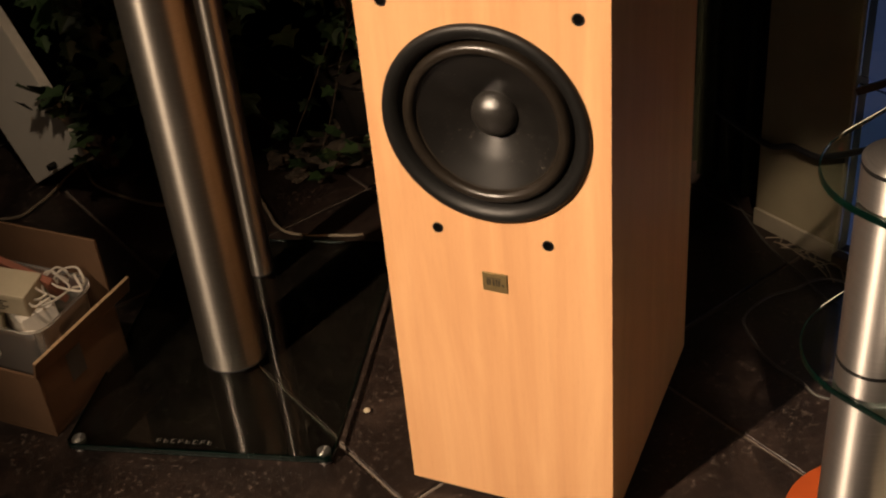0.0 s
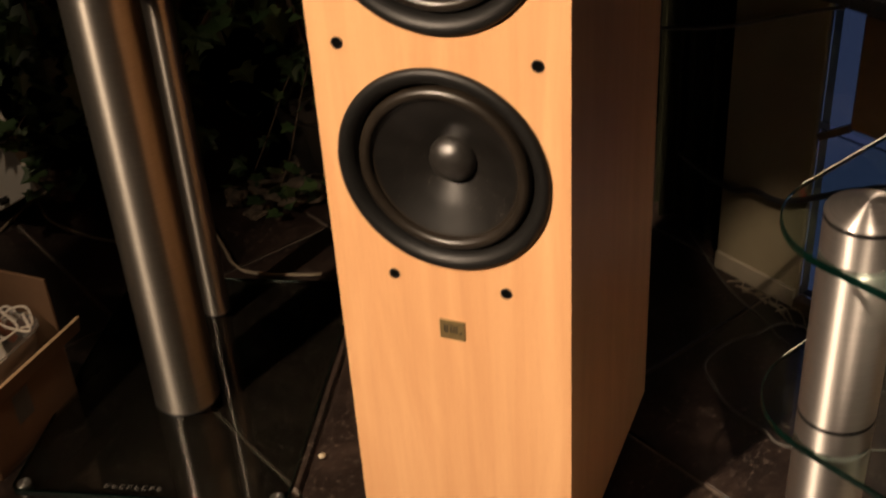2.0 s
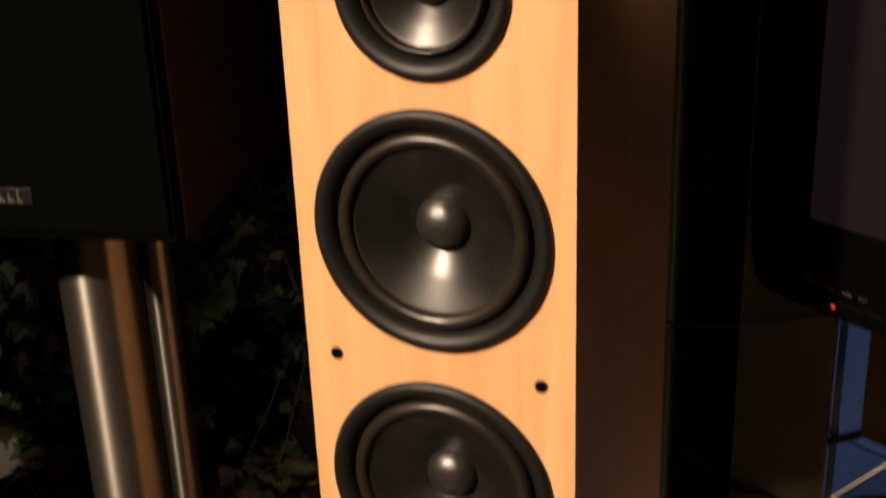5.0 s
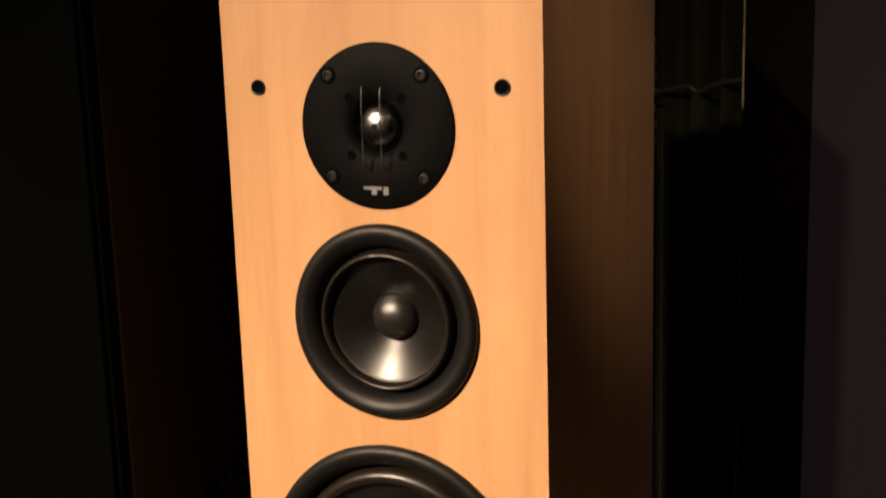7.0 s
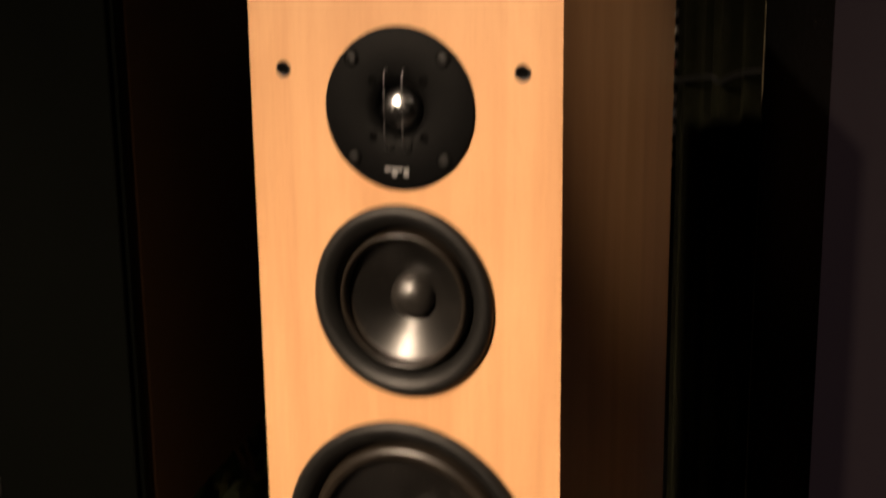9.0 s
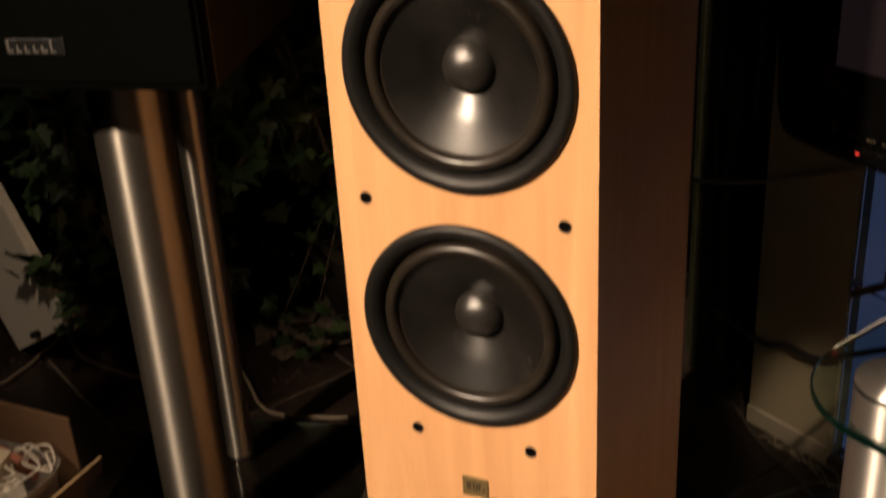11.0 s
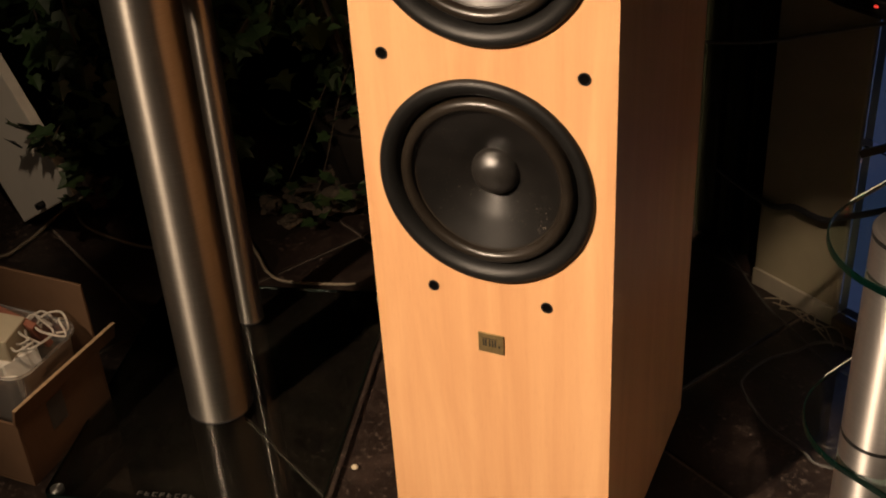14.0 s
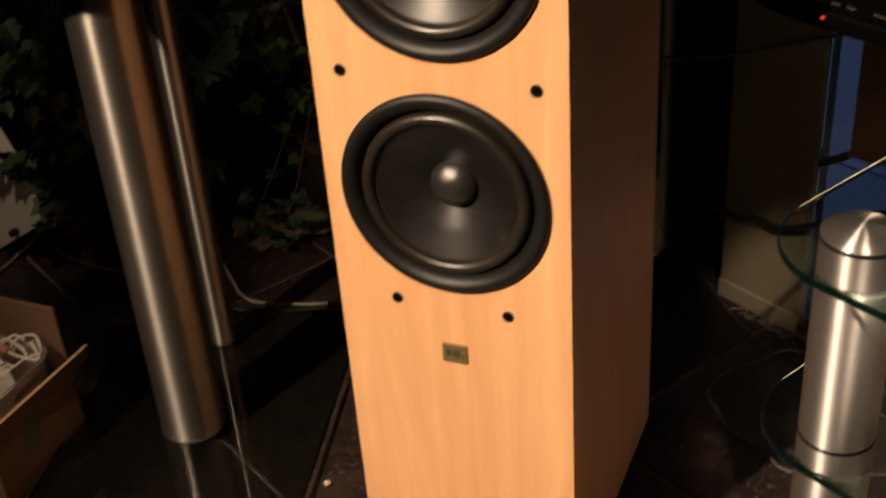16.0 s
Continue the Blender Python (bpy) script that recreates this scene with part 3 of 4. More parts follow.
def speaker_stand():
    st = thing("speaker_stand", STAND, "glass-footed speaker stand with two brushed aluminium columns", "speaker stand")
    glass_slab("foot_plate", st, (-0.357, 0.0, 0.0, 0.470, 0.012), 0.008, 0.018, PLATE_GLASS, "clear glass foot with a green edge")
    for x, y in ((-0.343, 0.014), (-0.014, 0.014), (-0.343, 0.456), (-0.014, 0.456)):
        part("foot", lathe([(0.0, 0.0), (0.0085, 0.0), (0.0090, 0.001), (0.0090, 0.0168), (0.0080, 0.0176), (0.0, 0.0176)], 24, pose(x, y, 0)), STEEL, st, "short polished steel foot", True)
    part("column", lathe([(0.0, 0.0182), (0.0433, 0.0182), (0.0438, 0.0195), (0.0438, 0.701), (0.0, 0.701)], 96, pose(-0.1845, 0.194, 0)), ALU, st, "wide brushed aluminium column", True)
    part("column", lathe([(0.0, 0.0182), (0.0192, 0.0182), (0.0195, 0.0192), (0.0195, 0.701), (0.0, 0.701)], 64, pose(-0.2005, 0.388, 0)), ALU, st, "slim brushed aluminium column", True)
    for x, y, r in ((-0.1845, 0.194, 0.0438), (-0.2005, 0.388, 0.0195)):
        part("collar", lathe([(r - 0.002, 0.0183), (r + 0.0010, 0.0183), (r + 0.0010, 0.0202), (r + 0.0002, 0.0202)], 64, pose(x, y, 0)), WIRE, st, "", True)
    part("top_plate", box((-0.330, 0.105, 0.701), (-0.080, 0.430, 0.709), 0.001), DARK, st, "black steel top plate")
    bm = bmesh.new()
    for k in range(8):
        x0 = -0.236 + 0.0098 * k
        add_box(bm, (x0, 0.0125, 0.01805), (x0 + 0.0016, 0.0195, 0.0182))
        for q, y in enumerate((0.0125, 0.0155, 0.0185)):
            if (k + q) % 3:
                add_box(bm, (x0 + 0.0016, y, 0.01805), (x0 + 0.0060, y + 0.0010, 0.0182))
    tagged(part("maker_mark", bm, FAINT, st, "pale etched maker's mark"), kind="stuff")
    return st


def black_speaker():
    sp = thing("black_loudspeaker", STAND @ pose(-0.180, 0.034, 0.710), "black boxed loudspeaker with cloth grille, on the stand", "loudspeaker")
    part("cabinet", box((-0.158, 0.020, 0.0), (0.158, 0.420, 0.62), 0.004), BLACKWOOD, sp, "dark brown-black cabinet")
    part("grille_frame", box((-0.156, 0.004, 0.004), (0.156, 0.0198, 0.616), 0.005), CLOTH, sp)
    part("grille", box((-0.150, 0.0, 0.014), (0.150, 0.0045, 0.608), 0.002), CLOTH, sp, "charcoal cloth grille")
    b = part("badge", box((-0.041, -0.0012, 0.042), (0.020, 0.0, 0.058), 0.0005), DARK, sp, "small dark maker's badge")
    bm = bmesh.new()
    u = -0.039
    for w, h in ((0.006, 0.012), (0.005, 0.007), (0.005, 0.007), (0.005, 0.007), (0.006, 0.007), (0.005, 0.012)):
        add_box(bm, (u, -0.0022, 0.0445), (u + w * 0.38, -0.0010, 0.0445 + h))
        add_box(bm, (u + w * 0.38, -0.0020, 0.0445), (u + w, -0.0010, 0.0470))
        u += w + 0.0035
    tagged(part("badge_relief", bm, FAINT, b, "pale raised strokes"), kind="stuff")


speaker_stand()
black_speaker()


# ---- the glass rack and the television ----
def rack():
    r = thing("hifi_rack", ROOM_POSE, "glass-shelved rack with brushed steel posts", "rack")
    pe, pn = 0.312, 0.213            # the near left post
    posts = ((pe, pn), (pe + 0.70, pn), (pe + 0.70, pn + 0.20))
    shelf = glass_slab("shelf", r, (0.207, 0.174, 1.13, 0.462, (0.02, 0.02, 0.025, 0.095)), 0.472, 0.480, GLASS, "clear glass shelf with a green edge")
    # Pale strip put in for the glint along the left edge.
    part("glint_strip", box((0.2056, 0.272, 0.4765), (0.2069, 0.436, 0.4795), 0.0003, 1), EDGE_GLINT, shelf, "pale strip standing in for the glass edge's glint")
    shelf = glass_slab("shelf", r, (0.207, 0.174, 1.13, 0.462, (0.02, 0.02, 0.025, 0.095)), 0.262, 0.270, GLASS, "clear glass shelf with a green edge")
    part("glint_strip", box((0.2056, 0.272, 0.2665), (0.2069, 0.436, 0.2695), 0.0003, 1), EDGE_GLINT, shelf, "pale strip standing in for the glass edge's glint")
    for x, y in posts:
        po = part("post", lathe([(0.0, 0.005), (0.0355, 0.005), (0.036, 0.006), (0.036, 0.0630), (0.0, 0.0630)], 72, pose(x, y, 0)), STEEL, r, "", True)
        for z0, z1 in ((0.0635, 0.2615), (0.2705, 0.2980), (0.3005, 0.4715), (0.4805, 0.516)):
            part("sleeve", lathe([(0.0, z0), (0.0352, z0), (0.036, z0 + 0.0008), (0.036, z1 - 0.0008), (0.0352, z1), (0.0, z1)], 72, pose(x, y, 0)), STEEL, po, "", True)
        for z0 in (0.2981, 0.5161):
            part("ring", lathe([(0.0, z0 - 0.001), (0.0363, z0 - 0.001), (0.0363, z0 + 0.0024), (0.0, z0 + 0.0024)], 64, pose(x, y, 0)), DARK, po, "black rubber ring", True)
        part("cap", lathe([(0.0348, 0.5187), (0.0362, 0.5193), (0.0362, 0.5205), (0.0352, 0.5218), (0.012, 0.5296), (0.0, 0.5318)], 96, pose(x, y, 0)), STEEL, po, "turned conical steel cap", True)


def television():
    tv = thing("television", ROOM_POSE @ pose(0, 0.43, 0), "black flat television with a dim screen and red standby light", "television")
    out = [(-0.012, 0.70), (-0.006, 0.622), (0.0, 0.600), (0.006, 0.592), (0.02, 0.586), (0.06, 0.582), (1.00, 0.575), (1.10, 0.580), (1.12, 0.60), (1.12, 1.36), (-0.012, 1.36)]
    bm = prism(out, 0.0, 0.05, 0.004)
    bmesh.ops.transform(bm, matrix=pose(0, 0.05, 0, 90, 0, 0), verts=bm.verts)
    part("bezel", bm, GLOSSBLACK, tv, "glossy black frame")
    part("screen", box((0.066, -0.0022, 0.682), (1.05, 0.002, 1.30), 0.0008), SCREEN, tv, "dim matt purple-grey screen with a faint even glow")
    part("control_strip", box((0.055, -0.006, 0.590), (1.06, 0.0, 0.606), 0.003), GLOSSBLACK, tv)
    part("standby_light", box((0.1025, -0.0072, 0.5970), (0.1075, -0.0055, 0.5998), 0.0008), REDLED, tv, "glowing red standby light")
    part("sensor", lathe([(0.0, 0.0012), (0.0035, 0.001), (0.004, 0.0)], 20, pose(0.0700, 0, 0.6160) @ FRONT), WIRE, tv, "", True)
    part("sensor", lathe([(0.0, 0.0012), (0.0022, 0.001), (0.0025, 0.0)], 20, pose(0.0550, 0, 0.6700) @ FRONT), DARK, tv, "", True)
    for x in (0.090, 0.110, 0.128, 0.160, 0.172):
        bm = bmesh.new()
        for k in range(3):
            add_box(bm, (x + 0.0038 * k, -0.0006, 0.6125), (x + 0.0038 * k + 0.0028, 0.0003, 0.6150))
        tagged(part("button_mark", bm, BADGE_DARK, tv, "tiny grey printed label"), kind="stuff")
    part("foot", box((0.45, -0.12, 0.4803), (0.70, 0.02, 0.575), 0.004), GLOSSBLACK, tv)
    # the back shell carries the weight down to the shelf
    part("back_shell", box((0.10, 0.050, 0.62), (1.02, 0.11, 1.30), 0.02), DARK, tv)


rack()
television()

mat = part("floor_mat", lathe([(0.0, 0.0), (0.0985, 0.0), (0.1000, 0.0012), (0.0995, 0.0032), (0.097, 0.0040), (0.0, 0.0042)], 96), ORANGE, None, "", True)
mat.matrix_basis = pose(0.400, 0.104, 0.0)
tagged(mat, "round orange floor mat lying under the rack", "mat")
cream_box = thing("cream_box", pose(0.396, 0.122, 0.0045, 0, 0, -29), "plain cream cardboard box standing behind the rack post", "box")
part("body", box((0.0, -0.10, 0.0), (0.16, 0.0, 0.088), 0.0015), CREAM, cream_box)
part("lid", box((-0.001, -0.101, 0.0883), (0.161, 0.001, 0.0955), 0.0015), CREAM, cream_box)


# ---- the compact disc rack ----
def cd_rack():
    rk = thing("cd_rack", pose(0, 1.0, 0), "black wooden rack full of stacked disc cases", "rack")
    x0, x1, d = -0.492, -0.020, 0.14
    part("back_board", box((x0, d, 0.0), (x1, d + 0.008, 1.62)), BLACKWOOD, rk)
    part("base", box((x0, 0.0, 0.0), (x1, d, 0.05)), BLACKWOOD, rk)
    for x in (x0 - 0.006, x0 + 0.146, x0 + 0.293):
        part("upright", box((x, 0.018, 0.05), (x + 0.003, d, 1.62)), BLACKWOOD, rk)
    return rk


cd_rack()
rng = random.Random(5)
CASE = [worn("case_" + n, c, 0.35, vary=0.2, scale=120) for n, c in (("white", (0.62, 0.58, 0.52)), ("mauve", (0.35, 0.20, 0.26)), ("cream", (0.55, 0.42, 0.24)), ("grey", (0.20, 0.21, 0.23)), ("red", (0.30, 0.06, 0.04)), ("black", (0.03, 0.03, 0.035)))]
CLEARCASE = worn("clear_case", (0.10, 0.09, 0.085), 0.2, vary=0.2, scale=60)


def cd_case(x, z, mat, marks, wide):
    cd = thing("cd_case", pose(x, 1.0 + rng.uniform(-0.004, 0.004), z), "closed disc case with a printed spine, lying in the rack", "disc case", "discs in the rack")
    part("shell", box((0.0, 0.0012, 0.0), (wide, 0.125, 0.0102), 0.0008, 1), CLEARCASE, cd)
    part("spine", box((0.004, 0.0, 0.0012), (wide - 0.004, 0.0013, 0.0090)), mat, cd, "printed paper spine")
    if marks:
        bm = bmesh.new()
        u = 0.012
        for k in range(rng.randint(3, 6)):
            w = rng.uniform(0.006, 0.018)
            if u + w > wide - 0.017:
                break
            add_box(bm, (u, -0.0004, 0.0038), (u + w, 0.0002, 0.0062))
            u += w + rng.uniform(0.003, 0.03)
        tagged(part("spine_mark", bm, BADGE_DARK, cd), kind="stuff")


LEVELS = [0.925 + 0.0245 * k for k in range(12)] + [1.2175, 1.2385, 1.2620, 1.2850, 1.3090, 1.3330]
for col in range(3):
    for lvl, z in enumerate(LEVELS):
        if (col, lvl) == (2, 13):
            continue
        if col == 2:
            mat = CASE[0] if lvl in (8, 9, 10, 11, 12, 14) else rng.choice(CASE)
        elif col == 1:
            mat = {12: CASE[2], 13: CASE[1], 14: CASE[1]}.get(lvl) or rng.choice(CASE)
        else:
            mat = CASE[5] if lvl in (12, 13) else rng.choice(CASE)
        cd_case((-0.492, -0.343, -0.196)[col], z + 0.0005 * col, mat, col > 0, (0.142, 0.142, 0.1745)[col])


# ---- the cardboard box and what lies in it ----
def carton():
    bx = thing("cardboard_box", pose(-0.612, -0.075, 0), "open brown cardboard box with raised flaps on the floor", "box")
    L, D, Hh, t = 0.30, 0.168, 0.102, 0.004
    part("bottom", box((-L, 0.0, 0.0), (0.0, D, t)), CARD, bx)
    part("front_side", box((-L, 0.0, t), (0.0, t, Hh), 0.0008, 1), CARD, bx)
    part("back_side", box((-L, D - t, t), (0.0, D, Hh + 0.104), 0.0008, 1), CARD, bx)
    part("left_side", box((-L, t, t), (-L + t, D - t, Hh), 0.0008, 1), CARD, bx)
    part("right_side", box((-t, t, t), (0.0, D - t, Hh), 0.0008, 1), CARD, bx)
    fl = part("flap", box((-0.0022, 0.0, 0.0), (0.0022, D + 0.030, 0.026), 0.0006, 1), CARD, bx, "raised cardboard flap")
    fl.matrix_basis = pose(-0.002, -0.002, Hh, 0, 14, -2)
    e = part("flap_edge", box((-0.0020, 0.001, 0.0258), (0.0020, D + 0.029, 0.0268)), CARD_EDGE, fl, "pale torn corrugated edge")
    f2 = part("flap", box((-0.16, -0.0022, 0.0), (0.0, 0.0022, 0.05), 0.0006, 1), CARD, bx, "raised cardboard flap")
    f2.matrix_basis = pose(-0.16, 0.002, Hh, 55, 0, 0)
    part("tape", box((-0.0002, 0.055, 0.05), (0.0007, 0.085, 0.095)), CLEARPVC, bx, "strip of shiny tape")


carton()


def tub():
    tb = thing("plastic_tub", pose(-0.705, 0.018, 0.004), "clear plastic tub standing in the cardboard box", "tub")
    outer = rounded_rect(-0.095, -0.062, 0.083, 0.060, 0.025, 6)
    bm = bmesh.new()
    rings = []
    for k, z in ((0.86, 0.0), (0.93, 0.065), (1.0, 0.142), (1.05, 0.145), (1.05, 0.141), (0.985, 0.138), (0.915, 0.055), (0.845, 0.003)):
        rings.append([bm.verts.new((x * k, y * k, z)) for x, y in outer])
    n = len(outer)
    for a, b in zip(rings, rings[1:]):
        for i in range(n):
            bm.faces.new((a[i], a[(i + 1) % n], b[(i + 1) % n], b[i]))
    bm.faces.new(rings[0][::-1])
    bm.faces.new(rings[-1])
    bmesh.ops.recalc_face_normals(bm, faces=bm.faces)
    part("shell", bm, TUB, tb, "", True)


tub()


def loose_box(m, size, mat, label, marks=False):
    sx, sy, sz = size
    ob = thing("small_carton", m, label, "carton", "cartons in the tub")
    part("body", box((-sx / 2, -sy / 2, 0), (sx / 2, sy / 2, sz), 0.0012, 1), mat, ob)
    part("lid_flap", box((-sx / 2 + 0.002, -sy / 2 - 0.0006, sz * 0.12), (sx / 2 - 0.002, -sy / 2, sz * 0.9)), mat, ob)
    if marks:
        bm = bmesh.new()
        for k in range(4):
            add_box(bm, (-sx * 0.3, -sy / 2 - 0.0010, sz * (0.25 + 0.14 * k)), (sx * (0.1 + 0.08 * (k % 2)), -sy / 2 - 0.0004, sz * (0.31 + 0.14 * k)))
        tagged(part("print_bars", bm, BADGE_DARK, ob), kind="stuff")


loose_box(pose(-0.722, 0.022, 0.132, 6, 4, 8), (0.085, 0.050, 0.036), CREAM, "cream cardboard carton lying in the tub", True)
loose_box(pose(-0.688, -0.012, 0.062, 14, -8, 15), (0.060, 0.030, 0.045), WHITE, "white cardboard carton lying in the tub", True)
loose_box(pose(-0.716, 0.072, 0.118, 24, 5, -8), (0.105, 0.010, 0.052), RED, "red cardboard sleeve lying in the tub")
loose_box(pose(-0.755, -0.012, 0.072, -12, 5, 30), (0.055, 0.035, 0.05), CREAM, "cream cardboard carton lying in the tub")
loose_box(pose(-0.700, 0.030, 0.086, 3, -5, -25), (0.07, 0.05, 0.04), WHITE, "white cardboard carton lying in the tub")
for k in range(7):
    a = rng.uniform(0, 6.3)
    cx, cy = -0.655 + rng.uniform(-0.014, 0.014), 0.045 + rng.uniform(-0.014, 0.014)
    pts = [(cx + 0.034 * math.cos(a + q) * rng.uniform(0.5, 1.1), cy + 0.028 * math.sin(a + q) * rng.uniform(0.5, 1.1), 0.142 + rng.uniform(0, 0.020)) for q in (0, 0.9, 1.9, 2.8, 3.6)]
    cable("bell_wire", pts, 0.0016, WHITE_PVC, "short cream wire curled in the tub")

def curtain():
    bm = bmesh.new()
    cols = []
    n = 60
    for i in range(n + 1):
        u = i / n
        e = -0.372 + 0.172 * u
        w = 0.012 * math.sin(u * 24) + 0.006 * math.sin(u * 56 + 1)
        cols.append([bm.verts.new((e, 0.712 + w * (1.15 - 0.3 * z / 2.3), z)) for z in (0.008, 0.5, 1.0, 1.5, 2.0, 2.34)])
    for a, b in zip(cols, cols[1:]):
        for k in range(5):
            bm.faces.new((a[k], b[k], b[k + 1], a[k + 1]))
    bmesh.ops.solidify(bm, geom=bm.faces, thickness=0.003)
    cu = thing("curtain", ROOM_POSE, "dark heavy curtain hanging beside the wall pier", "curtain")
    part("cloth", bm, CURTAIN, cu, "", True)
    part("rod", tube([(-0.41, 0.712, 2.36), (-0.32, 0.712, 2.36), (-0.193, 0.712, 2.36)], 0.010), DARK, cu, "", True)


curtain()

# ---- floor cables, board, stones ----
cable("speaker_cable", [(-1.25, 0.30, 0.006), (-1.038, 0.330, 0.006), (-1.005, 0.393, 0.006), (-1.012, 0.516, 0.006), (-0.98, 0.62, 0.006)], 0.0030, DULL_PVC, "pale speaker cable curving over the floor")
cable("speaker_cable", [(-1.05, 0.56, 0.005), (-0.985, 0.500, 0.005), (-0.925, 0.462, 0.005), (-0.808, 0.445, 0.005), (-0.70, 0.47, 0.005)], 0.0030, DULL_PVC, "pale speaker cable curving over the floor")
cable("speaker_cable", [(-0.66, 0.53, 0.006), (-0.60, 0.475, 0.006), (-0.568, 0.445, 0.006), (-0.526, 0.432, 0.006), (-0.442, 0.452, 0.006), (-0.420, 0.462, 0.006)], 0.0026, DULL_PVC, "pale speaker cable curving behind the loudspeaker")
cable("thin_cable", [room(0.20, 0.62, 0.004), room(-0.004, 0.626, 0.004), room(-0.039, 0.561, 0.004), room(-0.052, 0.517, 0.004), room(-0.043, 0.463, 0.004), room(-0.004, 0.436, 0.004), room(0.041, 0.418, 0.004), room(0.096, 0.415, 0.004), room(0.127, 0.410, 0.004), room(0.17, 0.44, 0.004), room(0.26, 0.53, 0.004)], 0.0020, CLEARPVC, "thin grey cable looped on the floor")
cable("thin_cable", [room(-0.28, 0.70, 0.004), room(-0.15, 0.63, 0.004), room(-0.06, 0.60, 0.005), room(0.05, 0.575, 0.004), room(0.3, 0.60, 0.004)], 0.0014, CLEARPVC, "thin grey cable lying along the skirting")
for k in range(7):
    q = random.Random(40 + k)
    e0 = -0.150 + 0.016 * k
    cable("thin_cable", [room(e0, 0.645 - 0.02 * q.random(), 0.003), room(e0 + 0.02, 0.632 + 0.018 * q.random(), 0.006 + 0.012 * q.random()), room(e0 + 0.035, 0.625 + 0.02 * q.random(), 0.010), room(e0 + 0.06, 0.615 + 0.03 * q.random(), 0.003)], 0.0011, DULL_PVC, "thin beige cable bunched by the skirting")
cable("power_cable", [room(-0.30, 0.690, 0.142), room(-0.174, 0.650, 0.151), room(-0.128, 0.650, 0.166), room(-0.095, 0.650, 0.166), room(-0.062, 0.648, 0.174), room(-0.018, 0.646, 0.200), room(0.040, 0.645, 0.236), room(0.110, 0.640, 0.264), room(0.30, 0.62, 0.270)], 0.0045, BLACK_PVC, "black power cable strung along the wall")
cable("thin_cable", [room(-0.42, 0.66, 0.330), room(-0.313, 0.652, 0.358), room(-0.243, 0.652, 0.379), room(-0.185, 0.652, 0.400), room(-0.116, 0.652, 0.432), room(-0.048, 0.650, 0.463), room(0.06, 0.60, 0.52)], 0.0026, CLEARPVC, "thin grey cable running along the wall")

cable("power_cable", [room(-0.376, 0.685, 1.061), room(-0.346, 0.685, 1.071), room(-0.318, 0.685, 1.077), room(-0.290, 0.685, 1.081), room(-0.275, 0.685, 1.075), room(-0.250, 0.685, 1.085), room(-0.216, 0.685, 1.091), room(-0.096, 0.685, 1.101)], 0.0028, BLACK_PVC, "black power cable hanging before the curtain")

board_axes = Matrix(((0.8170, 0.2442, -0.5171), (-0.2038, 0.9697, 0.1289), (0.5392, 0.0, 0.8462))).to_4x4()
board = thing("white_board", Matrix.Translation((-1.0518, 0.4526, 0.004)) @ board_axes, "long white lacquered board leaning askew among the leaves", "board")
part("panel", box((0.0, -0.009, 0.0), (0.2045, 0.009, 0.75), 0.002), WHITE, board)
part("edge_band", box((0.2046, -0.0088, 0.001), (0.2058, 0.0088, 0.749)), WHITE_PVC, board)
part("peg", lathe([(0.0, 0.014), (0.006, 0.014), (0.006, 0.0), (0.0, 0.0)], 16, pose(0.100, -0.009, 0.012) @ FRONT), DARK, board, "small black peg", True)


def stone(place, size, seed, label="pale rough stone lying at the foot of the plants"):
    bm = bmesh.new()
    bmesh.ops.create_icosphere(bm, subdivisions=4, radius=1.0)
    for v in bm.verts:
        d = 1 + 0.5 * noise.noise(v.co * 1.6 + Vector((seed * 7.1, 0, 0))) + 0.22 * noise.noise(v.co * 4.5 + Vector((0, seed * 3.3, 0)))
        v.co = Vector((v.co.x * size[0] * d, v.co.y * size[1] * d, v.co.z * size[2] * d))
    low = min(v.co.z for v in bm.verts)
    for v in bm.verts:
        v.co.z -= low
    ob = part("stone", bm, STONE, None, "", True)
    ob.matrix_basis = pose(*place, 0, 0, seed * 50)
    tagged(ob, label, "stone", "stones by the plants")


for k, (p, s) in enumerate((((-0.545, 0.66, 0), (0.048, 0.034, 0.018)), ((-0.45, 0.68, 0), (0.050, 0.035, 0.022)), ((-0.655, 0.61, 0), (0.022, 0.018, 0.014)), ((-0.95, 0.53, 0), (0.026, 0.024, 0.028)),
                            ((-0.62, 0.67, 0), (0.038, 0.040, 0.014)), ((-0.60, 0.735, 0), (0.020, 0.016, 0.020)), ((-0.52, 0.745, 0), (0.024, 0.018, 0.018)), ((-0.605, 0.59, 0), (0.020, 0.016, 0.008)))):
    stone(p, s, k + 1)
crumb = part("crumb", lathe([(0.0, 0.0), (0.004, 0.001), (0.005, 0.003), (0.003, 0.005), (0.0, 0.0055)], 9), CREAM, None, "", True)
crumb.matrix_basis = pose(-0.237, 0.095, 0.0008, 0, 0, 20)
tagged(crumb, "small pale crumb lying on the tiles", "crumb")


# ---- plants ----
def add_leaf(bm, m, size):
    """A five-lobed leaf, slightly folded along its midrib."""
    pts = [(0, 0), (0.28, -0.12), (0.50, 0.05), (0.36, 0.30), (0.62, 0.55), (0.30, 0.62), (0.0, 1.05), (-0.30, 0.62), (-0.62, 0.55), (-0.36, 0.30), (-0.50, 0.05), (-0.28, -0.12)]
    c = bm.verts.new(m @ Vector((0, 0.38 * size, -0.05 * size)))
    vs = [bm.verts.new(m @ Vector((x * size, y * size, (0.22 * abs(x) - 0.10 * y * y) * size))) for x, y in pts]
    for i in range(len(vs)):
        bm.faces.new((c, vs[i], vs[(i + 1) % len(vs)]))


